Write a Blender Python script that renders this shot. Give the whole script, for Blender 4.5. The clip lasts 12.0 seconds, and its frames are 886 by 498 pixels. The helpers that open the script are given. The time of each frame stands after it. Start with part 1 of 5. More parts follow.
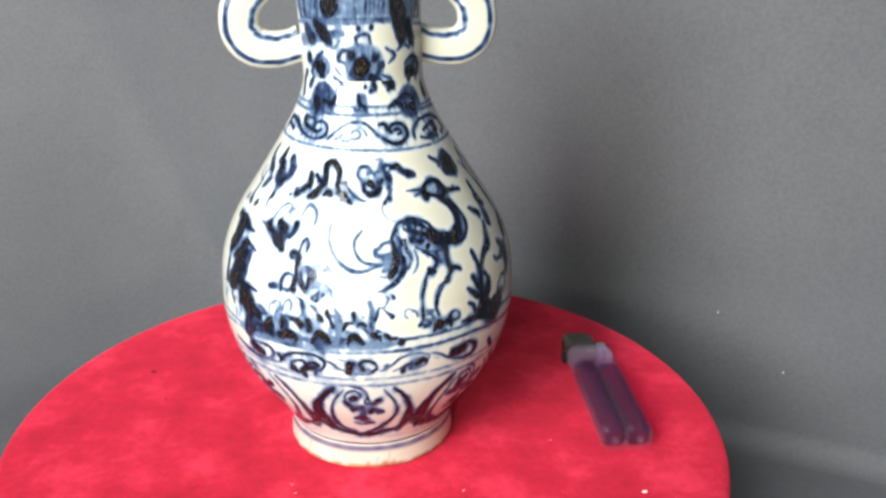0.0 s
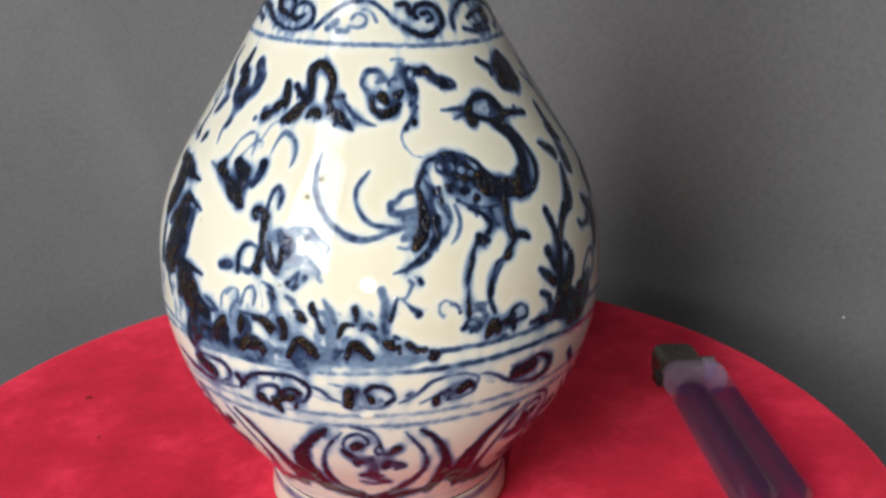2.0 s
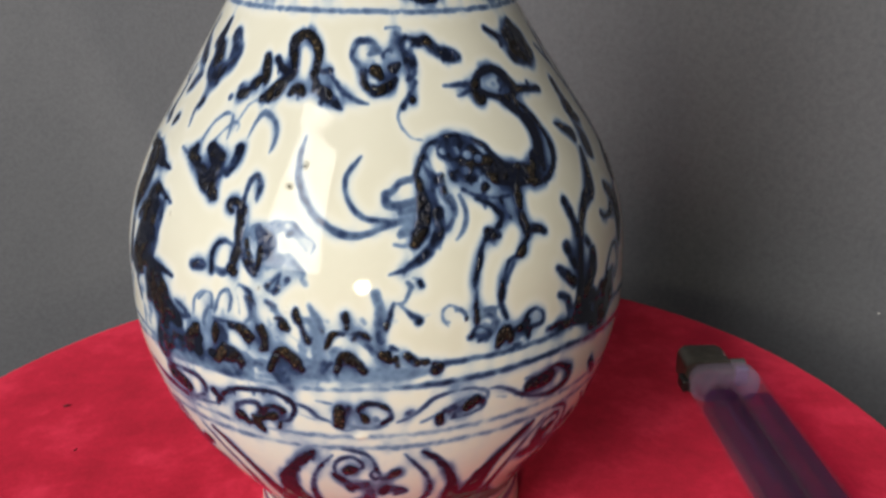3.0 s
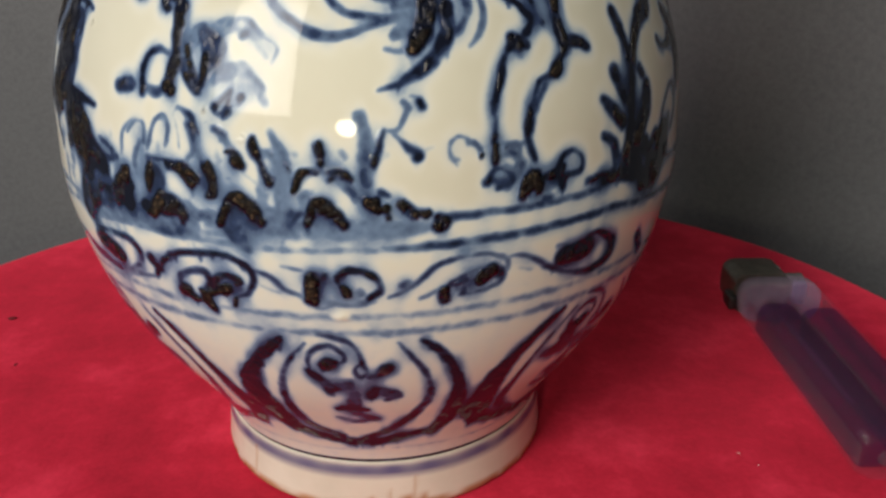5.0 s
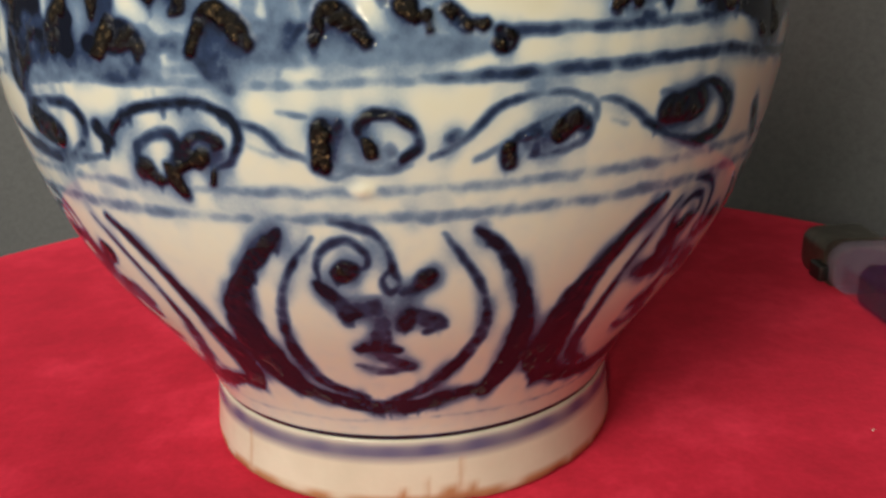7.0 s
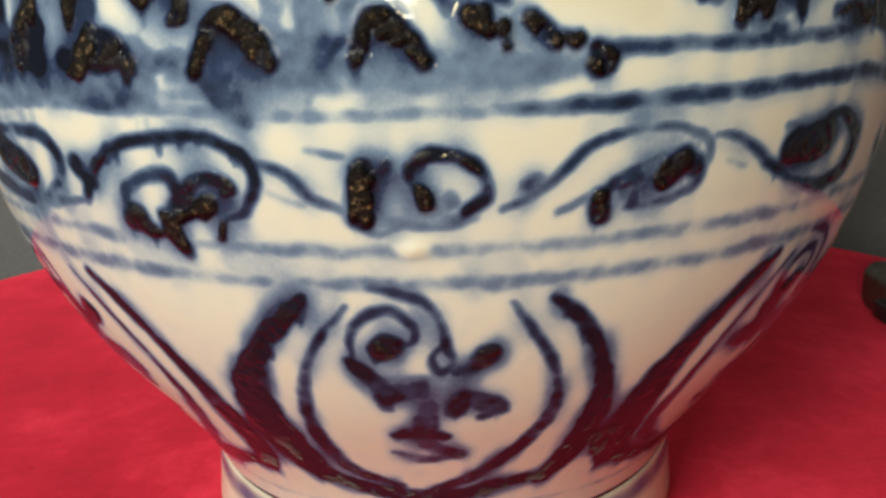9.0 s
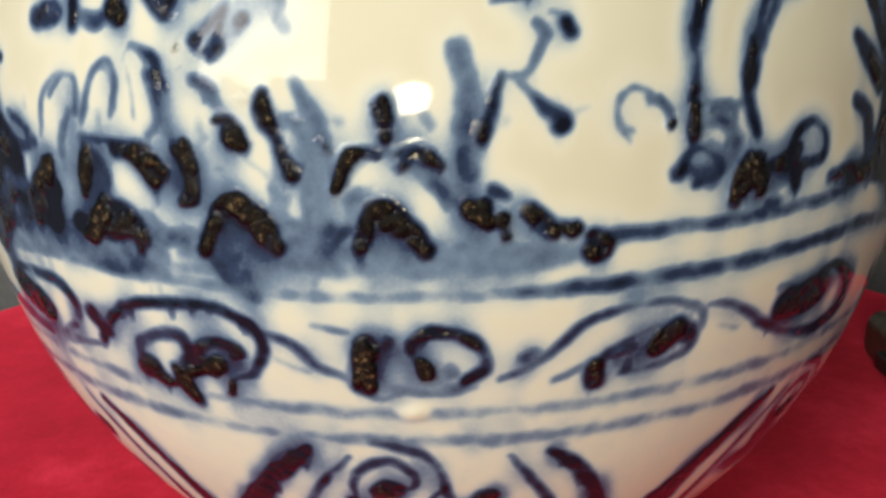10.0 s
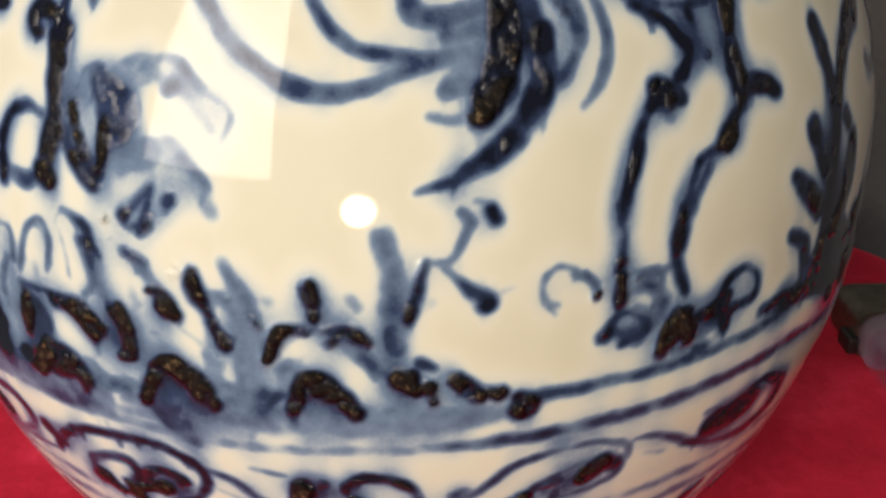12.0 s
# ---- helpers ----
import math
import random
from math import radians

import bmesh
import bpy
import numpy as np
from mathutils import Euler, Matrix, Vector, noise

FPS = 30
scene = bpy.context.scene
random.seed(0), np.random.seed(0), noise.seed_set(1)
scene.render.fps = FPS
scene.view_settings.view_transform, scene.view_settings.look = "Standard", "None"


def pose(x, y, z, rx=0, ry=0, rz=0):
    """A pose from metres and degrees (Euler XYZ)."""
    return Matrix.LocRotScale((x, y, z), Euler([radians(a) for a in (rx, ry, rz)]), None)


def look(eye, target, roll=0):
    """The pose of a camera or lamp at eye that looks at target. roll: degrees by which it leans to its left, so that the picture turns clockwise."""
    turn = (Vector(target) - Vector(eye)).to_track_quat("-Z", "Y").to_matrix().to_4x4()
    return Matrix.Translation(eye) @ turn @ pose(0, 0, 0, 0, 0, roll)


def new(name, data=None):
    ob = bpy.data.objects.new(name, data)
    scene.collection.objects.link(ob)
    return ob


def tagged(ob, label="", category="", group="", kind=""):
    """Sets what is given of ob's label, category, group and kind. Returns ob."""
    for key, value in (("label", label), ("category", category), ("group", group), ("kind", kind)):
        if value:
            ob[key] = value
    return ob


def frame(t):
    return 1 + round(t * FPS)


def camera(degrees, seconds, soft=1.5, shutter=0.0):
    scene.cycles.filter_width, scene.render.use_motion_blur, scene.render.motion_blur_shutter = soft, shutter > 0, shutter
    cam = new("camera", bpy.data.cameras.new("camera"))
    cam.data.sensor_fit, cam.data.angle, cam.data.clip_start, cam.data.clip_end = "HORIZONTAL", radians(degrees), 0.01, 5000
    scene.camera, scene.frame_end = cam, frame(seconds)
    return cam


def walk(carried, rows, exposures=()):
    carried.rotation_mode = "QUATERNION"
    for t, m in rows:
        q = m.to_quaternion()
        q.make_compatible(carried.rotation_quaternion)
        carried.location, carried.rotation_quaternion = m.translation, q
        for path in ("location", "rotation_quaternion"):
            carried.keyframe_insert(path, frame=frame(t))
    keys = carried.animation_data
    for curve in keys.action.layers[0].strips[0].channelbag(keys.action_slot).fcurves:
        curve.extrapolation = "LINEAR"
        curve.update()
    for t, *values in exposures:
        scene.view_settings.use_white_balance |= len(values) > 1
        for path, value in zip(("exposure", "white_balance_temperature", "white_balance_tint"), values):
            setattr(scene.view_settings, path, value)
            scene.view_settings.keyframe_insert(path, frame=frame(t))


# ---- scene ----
cam = camera(52.6, 12.0, soft=2.9)
# seconds, x, y, z, and the turn in degrees (Euler XYZ)
ROWS = [
    (0.0, 0.0028, -0.3481, 0.2123, 69.00, -0.36, -4.50),
    (0.5, 0.0024, -0.3058, 0.1916, 67.78, 0.29, -4.85),
    (1.0, 0.0027, -0.2707, 0.1737, 67.81, 0.55, -4.00),
    (1.5, 0.0022, -0.2524, 0.1589, 68.22, 0.28, -3.68),
    (2.0, 0.0045, -0.2362, 0.1550, 69.99, 0.37, -3.10),
    (2.5, 0.0072, -0.2234, 0.1514, 70.04, 0.71, -2.86),
    (4.5, 0.0057, -0.1840, 0.1252, 66.03, 0.53, -1.94),
    (5.0, 0.0080, -0.1793, 0.1113, 67.50, 0.44, -1.98),
    (5.5, 0.0051, -0.1714, 0.0957, 68.45, 0.86, -2.12),
    (6.0, 0.0036, -0.1609, 0.0853, 69.65, 1.23, -2.21),
    (6.5, 0.0029, -0.1552, 0.0768, 70.91, 1.98, -2.26),
    (8.5, -0.0022, -0.1336, 0.0699, 75.20, 1.97, -2.16),
    (9.0, -0.0035, -0.1290, 0.0719, 73.02, 1.57, -2.32),
    (9.5, -0.0014, -0.1288, 0.0830, 72.04, 1.28, -1.80),
    (10.0, -0.0021, -0.1268, 0.0886, 71.23, 1.16, -1.38),
    (10.5, -0.0016, -0.1264, 0.0932, 68.67, 0.84, -1.35),
    (11.0, 0.0011, -0.1260, 0.1019, 66.26, 1.00, -1.03),
    (11.5, 0.0014, -0.1231, 0.1052, 64.37, 0.99, -1.11),
    (12.0, 0.0042, -0.1189, 0.1116, 62.51, 0.76, -1.18),
]
# seconds, stops, kelvin, tint
EXPO = [(0.0, 0.78, 6900, 6), (0.5, 0.57, 6900, 7), (1.0, 0.35, 6950, 8), (1.5, 0.22, 7050, 9), (2.5, 0.03, 7200, 10), (4.5, -0.29, 7500, 10), (5.5, -0.33, 7850, 8), (6.5, -0.30, 8200, 5),
        (8.5, 0.0, 8400, 2), (10.5, -0.12, 8150, 7), (12.0, -0.15, 8350, 13)]
walk(cam, [(t, pose(x, y, z, a, b, c)) for t, x, y, z, a, b, c in ROWS], EXPO)

# ---- world and light ----
# The room is square to the grey backdrop, which is turned against the camera's way:
# u runs along the backdrop, v away from the camera, both in metres from the vase's axis.
UX, UY = 0.870, -0.493
VX, VY = 0.493, 0.870
GROUND = -0.1062
BACK = 0.225


def room(u, v, z):
    return Vector((UX * u + VX * v, UY * u + VY * v, z))


world = bpy.data.worlds.new("sky")
scene.world = world
world.use_nodes = True
wn = world.node_tree
sky = wn.nodes.new("ShaderNodeTexSky")
sky.sky_type = "NISHITA"
sky.sun_disc = False
sky.sun_elevation, sky.sun_rotation = radians(40), radians(200)
wn.links.new(sky.outputs[0], wn.nodes["Background"].inputs[0])
wn.nodes["Background"].inputs[1].default_value = 0.08

# daylight through the window in the wall behind the camera
WIN_U0, WIN_U1, WIN_Z0, WIN_Z1, FRONT = -0.72, 0.15, 0.32, 2.3, -1.8
day = bpy.data.lights.new("window_daylight", "AREA")
day.shape, day.size, day.size_y, day.energy = "RECTANGLE", WIN_U1 - WIN_U0, WIN_Z1 - WIN_Z0, 73
day.color = (0.97, 0.98, 1.0)
lamp = new("window_daylight", day)
mid = room((WIN_U0 + WIN_U1) / 2, FRONT + 0.02, (WIN_Z0 + WIN_Z1) / 2)
lamp.matrix_world = look(mid, mid + room(0, 1, 0))

# one fixed lamp standing in for the phone torch that moves with the lens
torch = bpy.data.lights.new("torch", "SPOT")
torch.energy, torch.shadow_soft_size, torch.spot_size, torch.spot_blend = 0.50, 0.0105, radians(105), 0.9
torch.color = (1.0, 0.95, 0.75)
held = new("torch", torch)
held.matrix_world = look((-0.021, -0.215, 0.090), (0, 0, 0.072))

# ---- materials ----
def material(name, colour=(0.5, 0.5, 0.5), rough=0.5, metal=0.0):
    m = bpy.data.materials.new(name)
    m.use_nodes = True
    b = m.node_tree.nodes["Principled BSDF"]
    b.inputs["Base Color"].default_value = (*colour, 1)
    b.inputs["Roughness"].default_value = rough
    b.inputs["Metallic"].default_value = metal
    return m, m.node_tree, b


def node(tree, kind, **values):
    n = tree.nodes.new(kind)
    for key, value in values.items():
        n.inputs[key.replace("_", " ")].default_value = value
    return n


def ramp(tree, source, *stops):
    r = tree.nodes.new("ShaderNodeValToRGB")
    e = r.color_ramp.elements
    while len(e) < len(stops):
        e.new(0.5)
    for i, (at, colour) in enumerate(stops):
        e[i].position = at
        e[i].color = (*colour, 1)
    tree.links.new(source, r.inputs[0])
    return r.outputs[0]


def noisy(tree, scale, detail=4.0, rough=0.55, space="Object"):
    co = tree.nodes.new("ShaderNodeTexCoord")
    n = node(tree, "ShaderNodeTexNoise", Scale=scale, Detail=detail, Roughness=rough)
    tree.links.new(co.outputs[space], n.inputs["Vector"])
    return n.outputs["Fac"]


def bump(tree, bsdf, height, strength=0.3, distance=0.001, after=None):
    b = node(tree, "ShaderNodeBump", Strength=strength, Distance=distance)
    tree.links.new(height, b.inputs["Height"])
    if after:
        tree.links.new(after.outputs[0], b.inputs["Normal"])
    tree.links.new(b.outputs[0], bsdf.inputs["Normal"])
    return b


def mixed(tree, fac, a, b, blend="MIX"):
    m = tree.nodes.new("ShaderNodeMix")
    m.data_type, m.blend_type = "RGBA", blend
    for value, key in ((fac, 0), (a, 6), (b, 7)):
        if isinstance(value, (int, float)):
            m.inputs[key].default_value = value
        elif isinstance(value, tuple):
            m.inputs[key].default_value = (*value, 1)
        else:
            tree.links.new(value, m.inputs[key])
    return m.outputs[2]


def maths(tree, op, a, b=0.0):
    m = tree.nodes.new("ShaderNodeMath")
    m.operation = op
    for i, value in enumerate((a, b)):
        if isinstance(value, (int, float)):
            m.inputs[i].default_value = value
        else:
            tree.links.new(value, m.inputs[i])
    return m.outputs[0]


def attribute(tree, name):
    a = tree.nodes.new("ShaderNodeAttribute")
    a.attribute_name = name
    return a.outputs["Fac"]


def porcelain():
    m, t, b = material("glazed_porcelain", rough=0.06)
    b.inputs["Specular IOR Level"].default_value = 0.3
    blue, iron = attribute(t, "cobalt"), attribute(t, "iron")
    # the pigment pools and thins under the glaze
    pool = maths(t, "MULTIPLY_ADD", noisy(t, 900, 3, 0.6), 0.26)
    pool.node.inputs[2].default_value = 0.93
    wash = maths(t, "MULTIPLY_ADD", noisy(t, 160, 3, 0.5), 0.4)
    wash.node.inputs[2].default_value = 0.82
    fine = maths(t, "MULTIPLY_ADD", noisy(t, 3000, 3, 0.6), 0.26)
    fine.node.inputs[2].default_value = 0.87
    dens = maths(t, "MULTIPLY", maths(t, "MULTIPLY", maths(t, "MULTIPLY", blue, pool), wash), fine)
    glaze = ramp(t, noisy(t, 38, 4), (0.3, (0.520, 0.515, 0.445)), (0.7, (0.560, 0.559, 0.494)))
    tone = ramp(t, dens, (0.0, (0.80, 0.81, 0.80)), (0.16, (0.365, 0.45, 0.545)), (0.34, (0.115, 0.178, 0.295)), (0.6, (0.021, 0.037, 0.092)), (0.85, (0.006, 0.008, 0.017)))
    fac = maths(t, "MULTIPLY", dens, 4.0)
    fac.node.use_clamp = True
    col = mixed(t, fac, glaze, tone)
    # heaped pigment burnt through the glaze: black, pitted, with a few gold flecks
    ragged = maths(t, "MULTIPLY_ADD", noisy(t, 2200, 5, 0.75), 6.0)
    ragged.node.inputs[2].default_value = -3.7
    heap = maths(t, "ADD", maths(t, "MULTIPLY", iron, 4.6), maths(t, "MULTIPLY", ragged, iron))
    heap = maths(t, "SUBTRACT", heap, 0.85)
    heap.node.use_clamp = True
    # tan veins where it lies thickest
    vein = maths(t, "MULTIPLY_ADD", noisy(t, 1500, 5, 0.7), 7.0)
    vein.node.inputs[2].default_value = -4.55
    vein = maths(t, "ADD", vein, maths(t, "MULTIPLY", iron, 1.0))
    vein.node.use_clamp = True
    rust = mixed(t, vein, (0.009, 0.008, 0.008), ramp(t, noisy(t, 2600, 3), (0.35, (0.08, 0.058, 0.035)), (0.65, (0.42, 0.31, 0.19))))
    col = mixed(t, heap, col, rust)
    t.links.new(col, b.inputs["Base Color"])
    rough = maths(t, "MULTIPLY_ADD", heap, 0.24)
    rough.node.inputs[2].default_value = 0.06
    t.links.new(rough, b.inputs["Roughness"])
    dull = maths(t, "MULTIPLY_ADD", heap, -0.08)
    dull.node.inputs[2].default_value = 0.23
    t.links.new(dull, b.inputs["Specular IOR Level"])
    t.links.new(maths(t, "MULTIPLY", maths(t, "MULTIPLY", heap, vein), 0.75), b.inputs["Metallic"])
    wave = bump(t, b, noisy(t, 70, 2), 0.05, 0.002)
    crust = bump(t, b, maths(t, "MULTIPLY", noisy(t, 1100, 3, 0.7), iron), 0.7, 0.0016, wave)
    bump(t, b, maths(t, "MULTIPLY", noisy(t, 3200, 3, 0.7), iron), 0.8, 0.0008, crust)
    return m


def biscuit():
    m, t, b = material("pale_foot_glaze", rough=0.22)
    col = ramp(t, noisy(t, 60, 5), (0.3, (0.47, 0.45, 0.395)), (0.7, (0.57, 0.55, 0.495)))
    line = attribute(t, "cobalt")
    edge = attribute(t, "iron")
    col = mixed(t, line, col, (0.018, 0.026, 0.14))
    col = mixed(t, maths(t, "MULTIPLY", edge, 0.9), col, (0.33, 0.16, 0.07))
    t.links.new(col, b.inputs["Base Color"])
    bump(t, b, noisy(t, 300, 3), 0.12, 0.001)
    return m


def velvet():
    m, t, b = material("red_velvet", rough=0.9)
    big = noisy(t, 42, 6, 0.68)
    col = ramp(t, big, (0.30, (0.26, 0.005, 0.017)), (0.5, (0.47, 0.012, 0.038)), (0.66, (0.72, 0.036, 0.085)))
    fine = noisy(t, 900, 2)
    col = mixed(t, 0.18, col, ramp(t, fine, (0.3, (0.26, 0.005, 0.017)), (0.7, (0.62, 0.030, 0.075))))
    t.links.new(col, b.inputs["Base Color"])
    b.inputs["Sheen Weight"].default_value = 1.0
    b.inputs["Sheen Roughness"].default_value = 0.5
    b.inputs["Sheen Tint"].default_value = (1.0, 0.06, 0.125, 1)
    b.inputs["Specular IOR Level"].default_value = 0.15
    bump(t, b, mixed(t, 0.25, big, fine), 0.2, 0.0015)
    return m


def card(name, lo, hi):
    m, t, b = material(name, rough=0.75)
    col = ramp(t, noisy(t, 9, 6, 0.6), (0.3, lo), (0.7, hi))
    grain = noisy(t, 420, 3, 0.7)
    col = mixed(t, 0.09, col, ramp(t, grain, (0.3, (0, 0, 0)), (0.7, (0.3, 0.3, 0.32))))
    t.links.new(col, b.inputs["Base Color"])
    bump(t, b, grain, 0.16, 0.001)
    return m


GLAZE = porcelain()
FOOT = biscuit()
VELVET = velvet()
BACKDROP = card("grey_backdrop_card", (0.084, 0.089, 0.102), (0.106, 0.111, 0.124))
PLASTER = card("grey_wall_paint", (0.105, 0.104, 0.10), (0.135, 0.133, 0.13))

# ---- building helpers ----
def mesh_from(bm, name, material_):
    bmesh.ops.recalc_face_normals(bm, faces=bm.faces)
    me = bpy.data.meshes.new(name)
    bm.to_mesh(me)
    bm.free()
    if material_:
        me.materials.append(material_)
    return me


def thing(name, label, category, at=None, group="", kind=""):
    ob = tagged(new(name), label, category, group, kind)
    if at is not None:
        ob.matrix_world = at
    return ob


def part(name, bm, material_, parent, label="", smooth=False):
    me = mesh_from(bm, name, material_) if isinstance(bm, bmesh.types.BMesh) else bm
    if smooth:
        me.polygons.foreach_set("use_smooth", [True] * len(me.polygons))
    ob = new(name, me)
    ob.parent = parent
    return tagged(ob, label)


def structure(name, bm, material_, label, category):
    return tagged(new(name, mesh_from(bm, name, material_)), label, category, kind="structure")


def slab(bm, a, b, bevel=0.0, m=Matrix()):
    """A block between two corners, with rounded edges."""
    a, b = Vector(a), Vector(b)
    made = bmesh.ops.create_cube(bm, size=1, matrix=m @ Matrix.Translation((a + b) / 2) @ Matrix.Diagonal((*(b - a), 1)))["verts"]
    if bevel:
        edges = list({e for v in made for e in v.link_edges})
        bmesh.ops.bevel(bm, geom=edges, offset=bevel, segments=3, profile=0.5, affect="EDGES")
    return bm


def lathe(bm, outline, steps=96, cap=True):
    """A solid of revolution from (radius, height) pairs."""
    rings = []
    for r, z in outline:
        rings.append([bm.verts.new((r * math.cos(2 * math.pi * i / steps), r * math.sin(2 * math.pi * i / steps), z)) for i in range(steps)])
    for a, b in zip(rings, rings[1:]):
        for i in range(steps):
            j = (i + 1) % steps
            bm.faces.new((a[i], a[j], b[j], b[i]))
    if cap:
        bm.faces.new(rings[0][::-1])
        bm.faces.new(rings[-1])
    return bm


# ---- the room ----
ROOM = Matrix.Rotation(math.atan2(UY, UX), 4, "Z")


def wall(name, u0, u1, v0, v1, z0, z1, mat, label):
    return structure(name, slab(bmesh.new(), (u0, v0, z0), (u1, v1, z1), 0, ROOM), mat, label, "wall")


HIGH = 2.6
wall("floor", -2.4, 2.4, FRONT - 0.2, 1.2, GROUND - 0.05, GROUND - 0.004, PLASTER, "plain grey surface under the grey backdrop")


def backdrop():
    """One sheet that hangs behind the stand and turns in a tight curve onto the ground."""
    bm = bmesh.new()
    cols, turns = 90, 12
    grid = []
    for k in range(turns + 3):
        row = []
        for i in range(cols + 1):
            u = -1.5 + 3.0 * i / cols
            # it lies in a tight fold beside the stand and in an easy sweep away from it
            open_ = min(1.0, max(0.0, (-0.20 - u) / 0.30))
            bend = 0.016 + 0.42 * open_ * open_ * (3 - 2 * open_)
            a = math.pi / 2 * min(max(k - 1, 0), turns) / turns
            v, z = BACK - bend + bend * math.cos(a), GROUND + bend - bend * math.sin(a)
            if k == 0:
                z = 1.5
            if k == turns + 2:
                v, z = -0.6, GROUND
            row.append(bm.verts.new(room(u, v, z)))
        grid.append(row)
    for a, b in zip(grid, grid[1:]):
        for i in range(cols):
            bm.faces.new((a[i], a[i + 1], b[i + 1], b[i]))
    # the sheet's back, 2 mm behind its face
    face, rim = list(bm.faces), (grid[0], grid[-1])
    for q in face:
        q.normal_update()
    back = {}
    for row in grid:
        for p in row:
            p.normal_update()
            back[p] = bm.verts.new(p.co - 0.002 * p.normal * (1 if sum((room(0, -1, 0.5 - GROUND)).dot(q.normal) for q in p.link_faces) > 0 else -1))
    for q in face:
        bm.faces.new([back[p] for p in reversed(q.verts[:])])
    ob = structure("backdrop", bm, BACKDROP, "dark grey backdrop sheet curving down behind the red stand", "backdrop")
    if min(ob.data.polygons, key=lambda q: q.center.z - 9 * q.area).normal.z < 0:
        ob.data.flip_normals()
    ob.data.polygons.foreach_set("use_smooth", [True] * len(ob.data.polygons))
    return ob


backdrop()
# unseen walls and ceiling, added to close the room and keep bounce light low
wall("wall_back", -2.4, 2.4, 1.2, 1.3, GROUND - 0.05, HIGH, PLASTER, "unseen plain grey wall behind the backdrop")
wall("wall_left", -2.5, -2.4, FRONT - 0.2, 1.3, GROUND - 0.05, HIGH, PLASTER, "unseen plain grey side wall")
wall("wall_right", 2.4, 2.5, FRONT - 0.2, 1.3, GROUND - 0.05, HIGH, PLASTER, "unseen plain grey side wall")
wall("ceiling", -2.5, 2.5, FRONT - 0.2, 1.3, HIGH, HIGH + 0.1, PLASTER, "unseen plain grey ceiling")


def front_wall():
    bm = bmesh.new()
    y0, y1 = FRONT - 0.1, FRONT
    for a, b in (((-2.4, GROUND - 0.05), (WIN_U0, HIGH)), ((WIN_U1, GROUND - 0.05), (2.4, HIGH)), ((WIN_U0, GROUND - 0.05), (WIN_U1, WIN_Z0)), ((WIN_U0, WIN_Z1), (WIN_U1, HIGH))):
        slab(bm, (a[0], y0, a[1]), (b[0], y1, b[1]), 0, ROOM)
    structure("wall_front", bm, PLASTER, "plain grey wall with a wide window opening", "wall")


front_wall()

# ---- the round stand ----
TX, TY, TR, TOP = -0.0011, 0.0063, 0.1574, -0.0042


def round_stand():
    st = thing("round_stand", "round display stand with a crimson red velvet top", "stand", pose(TX, TY, GROUND))
    h = TOP - GROUND
    bm = bmesh.new()
    # slightly uneven velvet over a board with a soft rolled edge
    outline = [(0.02, h), (0.08, h), (TR - 0.012, h)]
    for i in range(1, 9):
        a = math.pi / 2 * i / 8
        outline.append((TR - 0.005 + 0.005 * math.sin(a), h - 0.005 + 0.005 * math.cos(a)))
    outline += [(TR, h - 0.016), (TR - 0.004, h - 0.019), (0.05, h - 0.019)]
    lathe(bm, outline, 160)
    part("velvet_top", bm, VELVET, st, "crimson velvet cover", True)
    bm = lathe(bmesh.new(), [(0.115, 0.0012), (0.12, 0.004), (0.118, 0.012), (0.06, 0.02), (0.045, h - 0.03), (0.07, h - 0.0195)], 96)
    part("pedestal", bm, BACKDROP, st, "dark turned pedestal", True)
    return st


round_stand()

# ---- the vase ----
# height and radius of the outer wall, in millimetres
OUTLINE = [(6.4, 34.4), (7.6, 34.9), (9.2, 35.6), (12, 37.1), (16, 39.6), (20, 42.4), (30, 49.4), (40, 54.5), (50, 57.7), (60, 59.6), (70, 59.6), (80, 58.7), (90, 55.8), (100, 50.9), (110, 44.4), (120, 37.9), (130, 31.7), (140, 26.3), (150, 23.1), (160, 23.2), (175, 23.2), (190, 24.4), (202, 27.7), (212, 34.0)]


def smooth_curve(xs, ys, x):
    """A cubic through the knots that does not overshoot much (Hermite, mean slopes)."""
    xs, ys, x = np.array(xs, float), np.array(ys, float), np.asarray(x, float)
    d = np.gradient(ys, xs)
    k = np.clip(np.searchsorted(xs, x) - 1, 0, len(xs) - 2)
    h = xs[k + 1] - xs[k]
    s = (x - xs[k]) / h
    return ((1 + 2 * s) * (1 - s) ** 2 * ys[k] + s * (1 - s) ** 2 * h * d[k] + s * s * (3 - 2 * s) * ys[k + 1] + s * s * (s - 1) * h * d[k + 1])


OZ, OR = [a for a, _ in OUTLINE], [b for _, b in OUTLINE]


def radius(z):
    return smooth_curve(OZ, OR, z)


def run_up(turn):
    """How far a wash was drawn up, uneven along its edge."""
    return np.sin(turn * 0.55) + np.sin(turn * 1.27 + 1.0)


